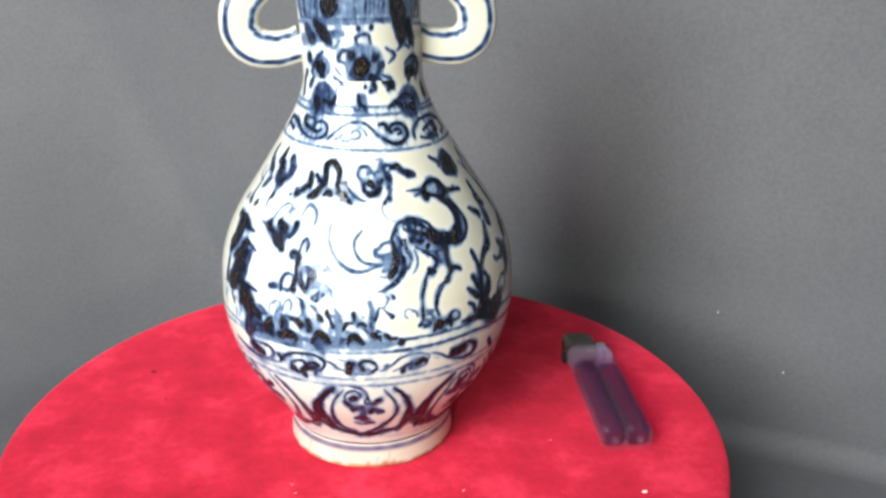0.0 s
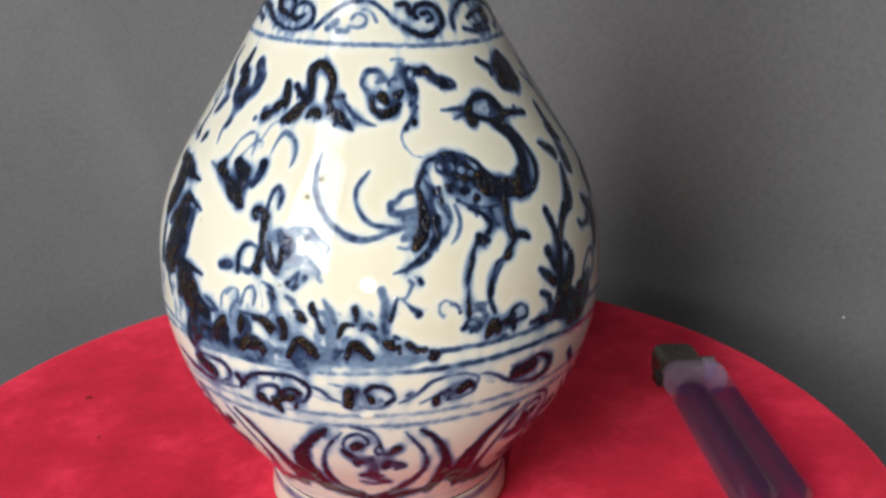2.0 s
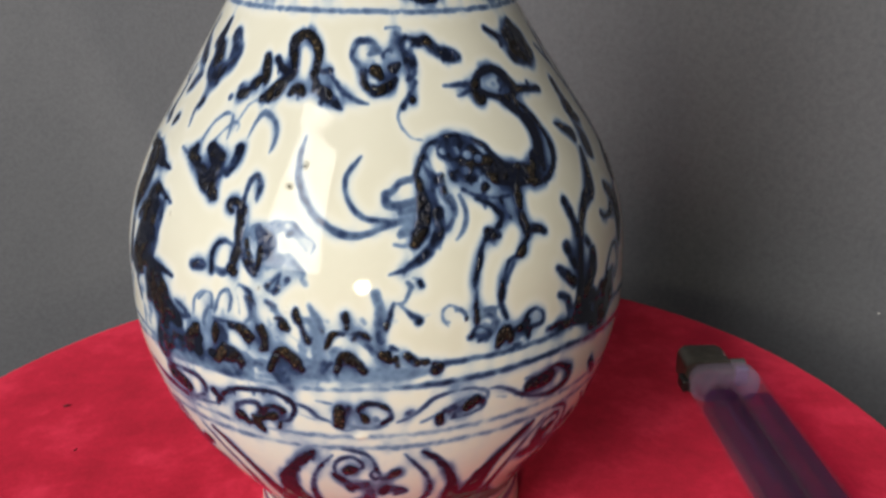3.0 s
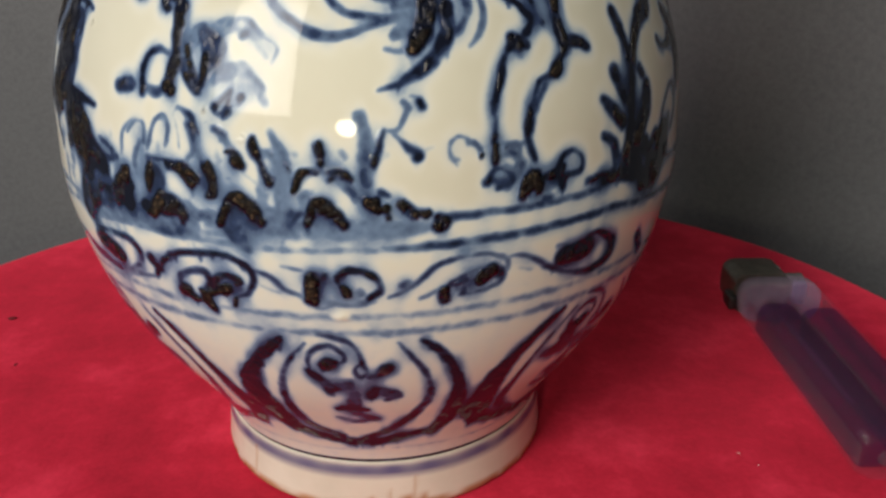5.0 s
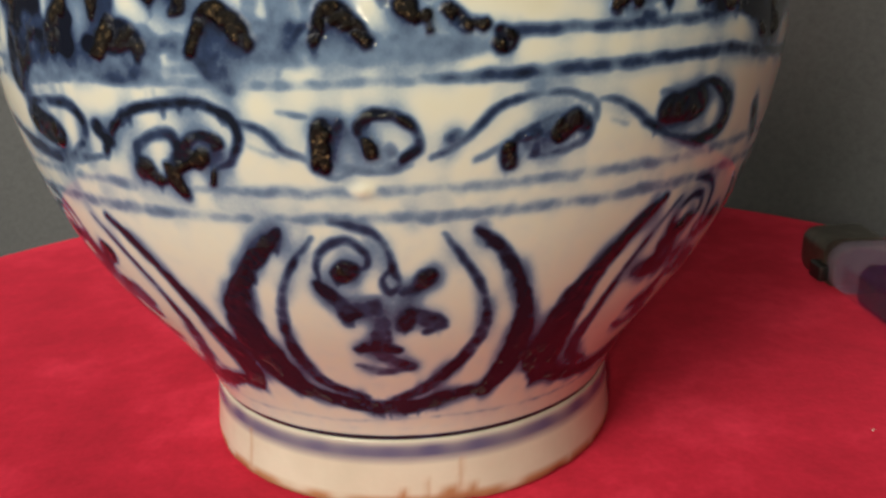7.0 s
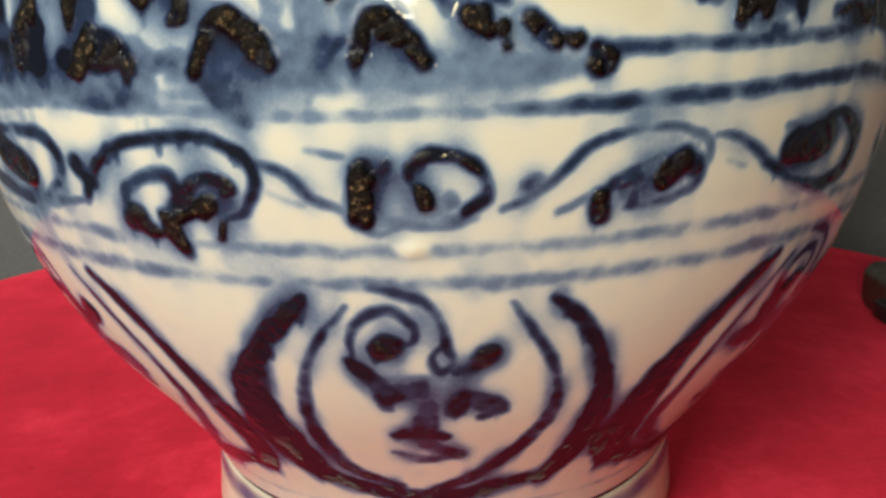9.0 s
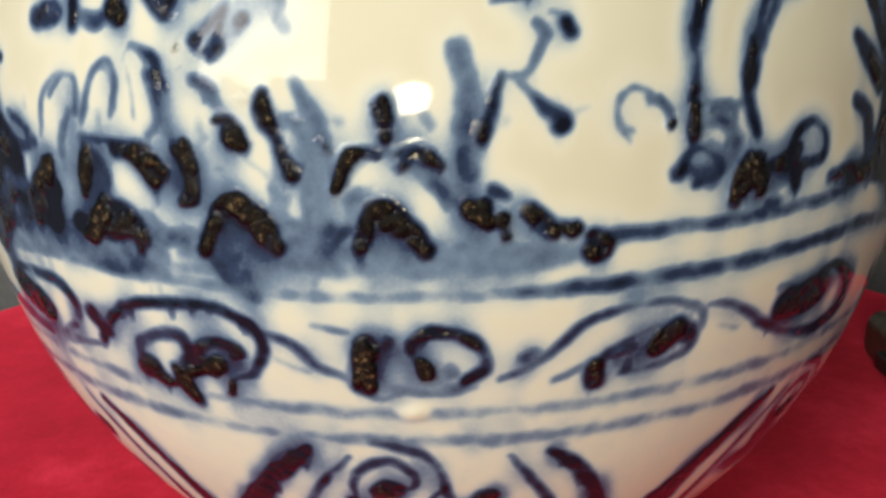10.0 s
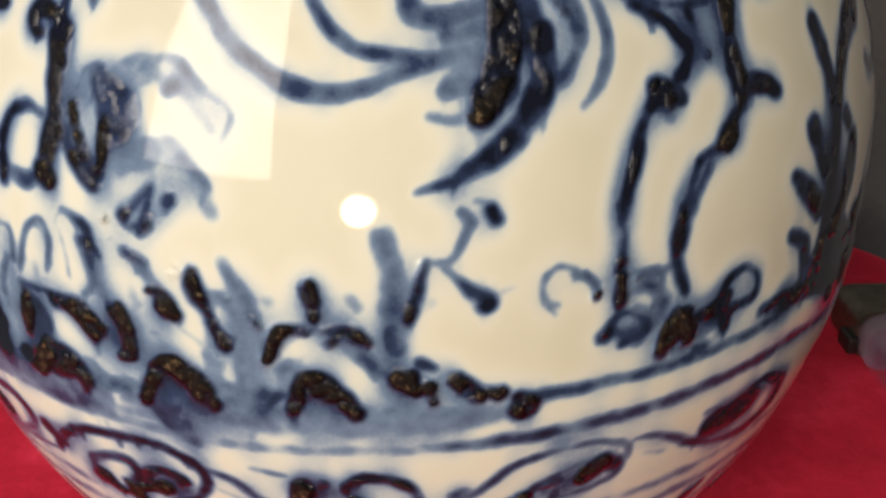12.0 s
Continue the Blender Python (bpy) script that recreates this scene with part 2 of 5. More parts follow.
class Skin:
    """A band of the vase's wall between two heights (mm), as a fine grid of points that takes painted strokes:
    cobalt (0 to 1) and the iron spots where the pigment was heaped."""

    def __init__(self, z0, z1, step, half=96.0, turn=0.3):
        zz = np.linspace(z0, z1, 2000)
        rr = radius(zz)
        ss = np.concatenate([[0], np.cumsum(np.hypot(np.diff(zz), np.diff(rr)))])
        n = int(ss[-1] / step) + 1
        self.z = np.interp(np.linspace(0, ss[-1], n), ss, zz)
        self.r = radius(self.z)
        self.s = np.linspace(0, ss[-1], n)
        self.zz, self.ss, self.step, self.half, self.turn = zz, ss, self.s[1], half, turn
        front = np.arange(-half, half + turn / 2, turn)
        self.nf = len(front)
        self.th = np.concatenate([front, np.arange(half + 3, 360 - half - 1, 3.0)])
        self.cobalt = np.zeros((n, len(self.th)))
        self.iron = np.zeros((n, len(self.th)))
        self.washes, self.beads = [], []

    def dab(self, field, th, z, wide, dens, soft):
        s = np.interp(z, self.zz, self.ss)
        r = float(np.interp(z, self.z, self.r)) * math.pi / 180
        reach = wide / 2 + soft
        i0, i1 = int((s - reach) / self.step), int((s + reach) / self.step) + 2
        j0, j1 = int((th - reach / r + self.half) / self.turn), int((th + reach / r + self.half) / self.turn) + 2
        i0, j0, i1, j1 = max(i0, 0), max(j0, 0), min(i1, len(self.s)), min(j1, self.nf)
        if i0 >= i1 or j0 >= j1:
            return
        d = np.hypot((self.s[i0:i1] - s)[:, None], ((self.th[j0:j1] - th) * r)[None])
        v = np.clip((reach - d) / (2 * soft), 0, 1)
        v = dens * v * v * (3 - 2 * v)
        np.maximum(field[i0:i1, j0:j1], v, out=field[i0:i1, j0:j1])

    def lift(self, th, z, wide, part_, soft):
        mask = np.zeros_like(self.cobalt)
        self.dab(mask, th, z, wide, part_, soft)
        self.cobalt *= 1 - 0.25 * mask
        self.iron *= 1 - 0.25 * mask

    def ring(self, z, wide, dens, soft=0.35, lean=0.0, wob=0.25):
        wave = np.array([noise.noise((math.cos(math.radians(a)) * 3, math.sin(math.radians(a)) * 3, z)) for a in self.th])
        thick = np.array([noise.noise((math.cos(math.radians(a)) * 9, math.sin(math.radians(a)) * 9, z + 7)) for a in self.th])
        zc = z + lean * np.sin(np.radians(self.th)) + wob * wave
        sc = np.interp(zc, self.zz, self.ss)
        v = np.clip((wide / 2 * (1 + 0.22 * thick) + soft - np.abs(self.s[:, None] - sc)) / (2 * soft), 0, 1)
        np.maximum(self.cobalt, dens * (1 + 0.2 * thick) * v * v * (3 - 2 * v), out=self.cobalt)

    def bleed(self, seed):
        """What the kiln does to the brushwork: edges creep, dense pigment runs down a little, a thin halo spreads."""
        rng = np.random.default_rng(seed)

        def blur(field, mm, mm_across=None):
            for axis, unit, reach in ((0, self.step, mm), (1, self.turn * 0.95, mm_across or mm)):
                k = max(1, int(round(2.5 * reach / unit)))
                x = np.arange(-k, k + 1) * unit
                g = np.exp(-0.5 * (x / reach) ** 2)
                g /= g.sum()
                pad = [(0, 0), (0, 0)]
                pad[axis] = (k, k)
                p = np.pad(field, pad, mode="edge")
                field = sum(w * (p[i:i + field.shape[0], :] if axis == 0 else p[:, i:i + field.shape[1]]) for i, w in enumerate(g))
            return field

        def cloud(mm, across=None):
            f = blur(rng.standard_normal((len(self.s), self.nf)), mm, across)
            return f / f.std()

        c, h = self.cobalt[:, :self.nf].copy(), self.iron[:, :self.nf] * np.clip((self.z[:, None] - 28) / 10, 0, 1)
        n = len(self.s)
        ii, jj = np.meshgrid(np.arange(n), np.arange(self.nf), indexing="ij")
        di = cloud(0.9, 0.8) * 0.06 + cloud(0.6, 0.22) * 0.02
        dj = cloud(0.9, 0.5) * 0.06 + cloud(0.3) * 0.025
        fi = np.clip(ii + di / self.step, 0, n - 1.001)
        fj = np.clip(jj + dj / (self.turn * 0.95), 0, self.nf - 1.001)
        i0, j0 = fi.astype(int), fj.astype(int)
        a, b = fi - i0, fj - j0

        def moved(f):
            return (1 - a) * ((1 - b) * f[i0, j0] + b * f[i0, j0 + 1]) + a * ((1 - b) * f[i0 + 1, j0] + b * f[i0 + 1, j0 + 1])

        c, h = moved(c), moved(h)
        if self.washes:
            streak = np.clip(0.5 + 0.6 * cloud(2.2, 0.6) + 0.3 * cloud(0.5), 0, 1) ** 1.3
            for t0, t1, z0, z1, dens in self.washes:
                tt, zz = self.th[:self.nf][None], self.z[:, None]
                edge = np.clip(np.minimum(tt - t0, t1 - tt) / 5, 0, 1) * np.clip(np.minimum((zz - z0) / 1.2, (z1 + 1.5 * run_up(tt) - zz) / 4.0), 0, 1)
                c = np.maximum(c, dens * edge * streak)
        run = cloud(3.0, 0.35)
        for k in range(1, int(1.6 / self.step) + 1):
            go = run > 0.7 + 0.6 * k * self.step
            c[:-k] = np.maximum(c[:-k], np.where(go[:-k], c[k:] * (c[k:] > 0.7) * (0.85 - 0.25 * k * self.step), 0))
        pool = 1 + 0.12 * cloud(0.8) + 0.07 * cloud(0.35)
        near, far, comb = blur(c, 0.34, 0.28), blur(c, 1.2, 0.9), blur(c, 1.0, 0.3)
        halo = far * np.clip(0.72 + 0.28 * cloud(2.2, 0.9), 0.2, 1.1)
        halo = np.maximum(halo, comb * np.clip(0.42 + 0.14 * cloud(1.4, 0.22), 0, 1))
        out = np.maximum((0.25 * c + 0.75 * near) * pool, halo * 1.0)
        heap = (0.4 * h + 0.6 * blur(h, 0.3)) * np.clip(0.8 + 0.35 * cloud(0.6) + 0.35 * cloud(0.3), 0, 1.4)
        # where the brush left most, the pigment boiled through the glaze
        thick = np.clip((blur(c, 0.4) - 0.62) / 0.25, 0, 1)
        heap = np.maximum(heap, 0.85 * np.clip((self.z[:, None] - 44) / 8, 0.1, 1) * thick * np.clip(0.9 * cloud(1.0, 0.7) + 0.35 * cloud(0.35) - 0.3, 0, 1))
        self.cobalt[:, :self.nf] = np.clip(out, 0, 1)
        self.iron[:, :self.nf] = np.clip(heap, 0, 1)

    def mesh(self, name):
        n, m = self.cobalt.shape
        a = np.radians(self.th)
        rr = np.repeat(self.r[:, None], m, 1)
        for th, z, wide, high in self.beads:
            s = np.interp(z, self.zz, self.ss)
            rr = rr + high * np.exp(-(((self.s[:, None] - s) * 1.5) ** 2 + ((self.th[None] - th) * float(radius(z)) * math.pi / 180) ** 2) / (wide / 2) ** 2)
        rr = rr + 0.10 * self.iron  # the burnt heaps stand proud
        lean = -1.3 * np.clip((self.z - 145) / 35, 0, 1)[:, None]  # the neck was thrown a little off the axis
        co = np.stack([lean + rr * np.sin(a), -rr * np.cos(a), np.repeat(self.z[:, None], m, 1)], 2).reshape(-1, 3) * 0.001
        i, j = np.meshgrid(np.arange(n - 1), np.arange(m), indexing="ij")
        k = (j + 1) % m
        quads = np.stack([i * m + j, i * m + k, (i + 1) * m + k, (i + 1) * m + j], 2).reshape(-1, 4)
        me = bpy.data.meshes.new(name)
        me.vertices.add(len(co))
        me.vertices.foreach_set("co", co.ravel())
        me.loops.add(quads.size)
        me.loops.foreach_set("vertex_index", quads.ravel().astype(np.int32))
        me.polygons.add(len(quads))
        me.polygons.foreach_set("loop_start", np.arange(0, quads.size, 4, dtype=np.int32))
        me.polygons.foreach_set("use_smooth", np.ones(len(quads), bool))
        me.update(calc_edges=True)
        for key, field in (("cobalt", self.cobalt), ("iron", self.iron)):
            me.attributes.new(key, "FLOAT", "POINT").data.foreach_set("value", field.ravel().astype(np.float32))
        me.materials.append(GLAZE)
        return me


def glide(points, gap):
    """Points every gap or so along a smooth curve through control points (degrees, mm)."""
    p = np.array(points, float)
    if len(p) < 3:
        q = [p[0] + (p[-1] - p[0]) * u for u in np.linspace(0, 1, 24)]
        return np.array(q)
    ext = np.vstack([2 * p[0] - p[1], p, 2 * p[-1] - p[-2]])
    out = []
    for a, b, c, d in zip(ext, ext[1:], ext[2:], ext[3:]):
        n = max(2, int(np.hypot(c[0] - b[0], c[1] - b[1]) / gap))
        for u in np.arange(n) / n:
            out.append(0.5 * (2 * b + (c - a) * u + (2 * a - 5 * b + 4 * c - d) * u * u + (3 * b - a - 3 * c + d) * u ** 3))
    out.append(p[-1])
    return np.array(out)


body = Skin(6.4, 152.0, 0.25, turn=0.24)
neck = Skin(152.0, 212.0, 0.45, turn=0.5)


def pull(dens, *flat, iron=0.0, soft=0.34):
    """One pull of the brush through (degrees, mm, width) triples. Heavy pigment takes a pale wash round it;
    a negative density lifts pigment off again."""
    pts = [flat[i:i + 3] for i in range(0, len(flat), 3)]
    if len(pts) == 1:
        th, z, w = pts[0]
        pts = [(th - 0.12 * w, z - 0.1 * w, w * 0.92), (th + 0.12 * w, z + 0.1 * w, w)]
    for th, z, w in glide(pts, 0.2):
        on = body if z < 152 else neck
        w *= 1 + 0.12 * noise.noise((th * 0.5, z * 0.5, 2.0))
        s = min(soft, 0.2 + 0.25 * w)
        if dens < 0:
            on.lift(th, z, w, -dens, s)
            continue
        if dens:
            on.dab(on.cobalt, th, z, w, dens, s)
        if dens > 0.55 and w > 0.9:
            on.dab(on.cobalt, th, z, w * 1.15 + 0.5, 0.3 * dens, 0.6)
        if iron:
            on.dab(on.iron, th, z, w * (0.72 if dens else 1.0), iron, s)


def stroke(wide, dens, *flat, tip=1.0, soft=0.34):
    """The same with one width throughout, for long lines."""
    out = []
    for i in range(0, len(flat), 2):
        out += [flat[i], flat[i + 1], wide * (tip if i in (0, len(flat) - 2) else 1)]
    pull(dens, *out, soft=soft)


# ---- the painting ----
PANELS = (0.0, -49.0, 49.0, 98.0, -98.0)
body.ring(49.3, 1.7, 0.30, 0.9)
body.ring(47.7, 4.0, 0.11, 1.2)
body.ring(46.1, 1.8, 0.33, 0.9)
body.ring(8.6, 1.2, 0.12, 0.9, wob=0.4)
body.ring(10.6, 0.7, 0.25, 0.5, wob=0.9)
stroke(1.3, 0.34, -90.4, 58.7, -56.1, 61.4, -30.2, 61.5, -13.1, 61.1, -3.4, 61.0, 5.1, 61.2, 14.6, 61.3)
stroke(1.4, 0.62, 5.1, 61.2, 14.6, 61.3, 26.2, 61.5, 39.7, 61.6, 54.7, 60.2, 84.4, 58.0, tip=0.6, soft=0.6)
stroke(1.2, 0.6, 12.6, 65.5, 20.1, 65.5, 33.8, 65.5, 48.1, 66.4, 60.7, 65.5, 85.9, 63.6, soft=0.6)
stroke(1.3, 0.35, -91.3, 63.2, -63.1, 63.7, -42.9, 62.4, -32.3, 62.2, -16.3, 63.0, soft=0.7)
stroke(1.3, 0.4, -86.4, 130.7, -56.4, 129.7, -33.7, 129.3, -2.7, 128.9, 19.0, 128.4, 46.7, 128.2, 66.7, 128.5, 91.0, 128.4)
stroke(1.3, 0.5, -83.0, 141.3, -51.4, 140.7, -19.6, 140.3, 6.9, 140.3, 35.8, 140.3, 60.0, 140.2, 91.1, 139.8, soft=0.6)
stroke(1.2, 0.42, -82.4, 143.3, -42.6, 143.1, 7.2, 143.0, 49.4, 141.9, 91.2, 141.8, soft=0.6)
stroke(1.6, 0.4, -74.6, 171.5, -42.7, 172.1, -0.7, 172.6, 24.8, 173.0, 92.4, 169.6, soft=0.6)
body.washes = [(-72, 12.5, 60.8, 66.5, 0.25), (-64, -2, 62.6, 76.5, 0.30), (21, 36, 64.4, 71, 0.22), (35, 61, 65.6, 70, 0.5), (-72, -56, 64, 98, 0.35)]

body.beads = [(-3.6, 49.4, 2.4, 0.35)]
# thin cobalt wash in the lower glaze, doubling as painted shade against red bounce
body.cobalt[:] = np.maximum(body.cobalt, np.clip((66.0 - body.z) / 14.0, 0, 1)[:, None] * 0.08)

# centre panel
for turned in PANELS:
    pull(1, turned + -14.1, 44.3, 1.46, turned + -17.0, 41.8, 2.43, turned + -20.7, 37.5, 2.61, turned + -23.7, 32.1, 4.41, turned + -24.6, 26.2, 5.75, turned + -24.0, 20.9, 6.06, turned + -21.6, 16.4, 3.78, iron=0.25)
    pull(0.7, turned + -10.2, 43.8, 0.58, turned + -13.1, 40.3, 0.99, turned + -15.9, 35.6, 1.07, turned + -17.6, 30.3, 1.54, turned + -18.0, 23.2, 2.35, turned + -15.4, 18.5, 2.45, turned + -9.0, 15.9, 1.49)
    pull(0.95, turned + 8.9, 44.1, 1.01, turned + 11.7, 41.5, 1.63, turned + 14.7, 37.1, 1.74, turned + 16.9, 31.9, 2.35, turned + 17.8, 26.2, 3.64, turned + 17.4, 19.8, 4.09, turned + 14.9, 15.4, 2.56)
    pull(0.7, turned + 4.8, 43.8, 0.59, turned + 7.2, 40.7, 0.98, turned + 9.8, 36.3, 1.03, turned + 11.2, 32.1, 1.23, turned + 11.0, 27.6, 1.90, turned + 8.0, 22.4, 2.28, turned + 2.7, 17.6, 2.42, turned + -3.6, 14.8, 1.50)
    pull(0.85, turned + -24.0, 20.9, 1.98, turned + -18.6, 16.0, 3.41, turned + -9.4, 14.0, 3.40, turned + 0.1, 13.6, 3.39, turned + 7.5, 15.5, 3.34, turned + 14.9, 16.6, 2.02)
    pull(0.65, turned + -7.9, 45.7, 0.70, turned + -5.2, 45.2, 1.16, turned + -2.6, 43.7, 1.10, turned + -1.4, 41.1, 1.01, turned + -1.0, 38.6, 1.05, turned + -0.1, 36.6, 0.68)
    pull(0.7, turned + -10.4, 37.5, 0.66, turned + -10.2, 40.5, 0.97, turned + -8.9, 42.4, 1.09, turned + -6.4, 43.3, 1.23, turned + -4.4, 42.1, 1.13, turned + -4.2, 40.1, 0.97, turned + -5.5, 39.1, 0.76)
    pull(0.95, turned + -7.0, 39.1, 3.09, iron=0.4)
    pull(0.75, turned + -10.8, 37.4, 1.43, turned + -9.3, 35.6, 2.43, turned + -7.7, 33.4, 1.46)
    pull(0.7, turned + -1.4, 39.5, 0.51, turned + -2.5, 37.8, 0.71, turned + -1.7, 35.9, 1.16, turned + -0.4, 37.7, 0.71, turned + -1.4, 39.5, 0.52)
    pull(0.95, turned + 2.8, 37.7, 3.14, iron=0.3)
    pull(0.7, turned + -0.1, 35.9, 1.20, turned + 1.3, 36.9, 2.00, turned + 2.8, 37.7, 1.18)
    pull(0.75, turned + -7.3, 32.8, 3.00)
    pull(0.6, turned + -4.6, 33.6, 2.62)
    pull(0.45, turned + -2.1, 32.6, 3.24)
    pull(0.75, turned + 0.4, 32.5, 2.50, turned + -0.3, 30.5, 2.54)
    pull(0.75, turned + -3.7, 29.2, 2.75, turned + -4.4, 26.2, 2.86)
    pull(0.65, turned + 0.7, 33.4, 1.17, turned + 3.6, 31.8, 1.88, turned + 5.1, 30.2, 1.64, turned + 2.9, 29.3, 1.41)
    pull(0.8, turned + -7.4, 26.4, 1.86, turned + -4.7, 26.7, 3.07, turned + -1.7, 26.0, 1.85)
    pull(0.55, turned + -8.3, 23.0, 1.21, turned + -4.5, 21.7, 2.04, turned + -0.2, 22.2, 1.22)
    pull(0.75, turned + -3.8, 24.6, 2.37, turned + 0.2, 22.6, 2.40)

# leaf in the side panels
pull(0.7, -52.1, 38.6, 4.05, -50.7, 35.5, 4.07)
pull(0.6, -49.0, 30.4, 2.61, -46.6, 27.7, 2.60)
pull(0.75, 40.1, 38.8, 2.77, 40.3, 34.0, 4.80, 35.8, 33.6, 2.76)

# scroll band
pull(0.85, -34.8, 52.5, 1.07, -32.9, 55.4, 1.33, -29.1, 58.1, 1.09, -24.1, 59.2, 1.03, -20.0, 59.1, 1.07, -17.1, 57.8, 1.13, -16.2, 55.5, 1.05, -17.6, 52.9, 1.00, -19.8, 51.8, 0.62)
pull(0.8, -34.8, 55.9, 2.12, -33.3, 54.6, 2.01)
pull(0.7, -30.2, 51.7, 1.13, -29.3, 54.0, 1.48, -27.0, 55.4, 1.30, -24.5, 55.8, 1.53, -23.7, 54.6, 1.66, -23.8, 53.3, 0.95)
pull(0.9, -29.2, 51.4, 2.79, iron=0.3)
pull(0.9, -23.9, 52.5, 2.69, iron=0.3)
pull(1, -29.2, 51.4, 1.22, -28.3, 50.7, 1.92, -26.9, 50.2, 1.19, iron=0.6)
pull(1, -25.8, 52.0, 1.26, -25.2, 50.3, 2.15, -24.3, 48.5, 1.42, iron=0.6)
pull(1, -23.0, 52.1, 0.90, -22.5, 54.8, 1.25, -20.4, 55.7, 1.30, -18.7, 54.9, 1.47, -19.3, 54.0, 0.73, iron=0.3)
pull(0.95, -21.3, 53.1, 2.57, iron=0.8)
pull(1, -19.8, 51.8, 0.72, -20.3, 50.1, 0.73, iron=0.6)
pull(0.7, -47.9, 58.2, 0.93, -42.6, 58.6, 1.30, -39.0, 58.3, 1.47, -37.0, 56.8, 1.50, -38.0, 54.2, 1.28, -42.4, 51.9, 0.64)
pull(0.85, -48.1, 55.8, 4.22, -43.4, 54.7, 4.01, iron=0.2)
pull(0.6, -60.5, 55.0, 1.14, -52.1, 52.2, 2.21, -42.7, 51.6, 1.84, -35.3, 52.5, 0.66)
pull(0.6, -15.7, 57.1, 0.65, -13.7, 56.3, 1.09, -11.9, 54.5, 1.10, -9.3, 53.1, 0.65)
pull(0.3, -15.0, 54.5, 0.78, -12.4, 53.4, 0.79)
pull(0.45, -11.6, 58.3, 0.70, -8.8, 57.8, 0.70)
pull(1, -7.4, 56.6, 2.26, -7.7, 52.6, 2.32, iron=0.9)
pull(0.8, -5.5, 57.1, 1.24, -5.8, 55.7, 1.25, iron=0.2)
pull(0.95, -3.2, 54.8, 0.73, -3.6, 56.7, 1.19, -1.9, 57.8, 1.21, 0.3, 57.4, 1.22, 2.0, 55.9, 1.19, 2.3, 54.1, 1.25, 0.7, 52.8, 0.79, iron=0.2)
pull(1, -2.8, 54.7, 1.67, -2.5, 53.7, 1.69, iron=0.7)
pull(0.35, -6.4, 52.4, 0.94, -3.3, 51.9, 1.57, 0.9, 52.3, 0.93)
pull(0.4, -0.8, 53.9, 1.93)
pull(0.4, -9.5, 53.1, 0.45, -6.8, 51.0, 0.74, -4.2, 51.8, 0.73, -1.3, 51.5, 0.74, 1.6, 52.1, 0.43)
pull(0.6, 5.8, 55.2, 1.64)
pull(0.6, 3.6, 52.8, 0.56, 6.0, 53.9, 0.96, 8.5, 56.0, 0.93, 10.7, 58.0, 0.93, 14.2, 59.0, 0.92, 18.0, 58.9, 0.89, 21.1, 57.6, 0.92, 21.8, 55.6, 0.66)
pull(0.45, 8.2, 52.3, 0.78, 10.6, 53.4, 0.80)
pull(1, 11.9, 51.7, 1.85, 12.0, 53.3, 1.82, iron=0.7)
pull(0.75, 12.9, 54.4, 1.35, 15.0, 54.8, 1.40)
pull(0.7, 15.2, 54.5, 1.34, 14.9, 52.6, 1.36)
pull(1, 17.4, 54.5, 2.43, 19.0, 56.0, 2.54, iron=0.4)
pull(0.8, 20.4, 55.1, 1.60)
pull(0.6, 12.6, 54.8, 0.53, 15.6, 56.1, 0.88, 18.3, 56.7, 0.83, 21.0, 55.7, 0.84, 20.7, 53.7, 1.08, 17.3, 52.4, 0.95, 14.0, 52.2, 0.53)
pull(0.75, 22.0, 57.9, 0.56, 24.9, 57.2, 0.96, 28.5, 54.9, 1.01, 32.6, 52.5, 1.07, 38.2, 51.0, 1.76, 42.5, 52.2, 2.28, 43.0, 55.3, 2.27, 38.7, 58.0, 1.12, 35.8, 58.1, 0.79)
pull(1, 31.7, 55.6, 3.61, 36.3, 55.8, 4.13, iron=0.4)
pull(0.5, 30.1, 57.9, 0.74, 32.3, 57.7, 0.76)
pull(0.3, 23.4, 55.4, 0.76, 26.0, 54.5, 0.79)
pull(0.7, 51.9, 53.7, 2.01, 55.8, 49.1, 2.15)

# upper sprig
pull(0.75, -71.8, 126.2, 1.33, -72.7, 123.0, 2.22, -67.3, 119.5, 3.01, -62.9, 117.9, 2.13)
pull(0.75, -57.3, 126.5, 1.32, -58.2, 124.2, 2.64, -59.2, 122.1, 3.16)
pull(0.95, -59.0, 123.0, 2.11, -55.5, 120.8, 3.63, -53.5, 119.2, 3.07)
pull(0.7, -48.8, 124.0, 2.98, -45.8, 121.2, 3.77, -46.4, 118.7, 3.47, -50.6, 116.6, 3.52, -52.2, 115.1, 3.03)
pull(0.65, -55.8, 118.4, 3.61, -53.9, 116.4, 3.57, -49.6, 115.0, 2.18)
pull(0.6, -61.0, 115.3, 2.62, -63.5, 113.2, 2.38, -65.0, 111.9, 1.33)
pull(0.45, -73.8, 117.7, 1.11, -74.4, 115.3, 1.33, -71.1, 113.3, 0.87)
pull(0.5, -49.6, 115.0, 2.00, -52.2, 112.5, 1.25, -53.8, 109.3, 1.00, -52.9, 106.3, 0.75)
pull(0.9, -52.2, 111.3, 2.00, -52.3, 110.4, 1.25)
pull(0.9, -70.5, 107.3, 1.94, -68.2, 105.7, 1.49)
pull(0.8, -75.8, 106.8, 1.78, -75.9, 105.4, 1.33)
pull(0.95, -35.9, 113.7, 2.06, -37.6, 113.6, 1.50, iron=0.2)
pull(0.5, -40.5, 113.0, 1.33)
pull(0.6, -38.3, 114.9, 0.96, -37.4, 115.5, 0.76)

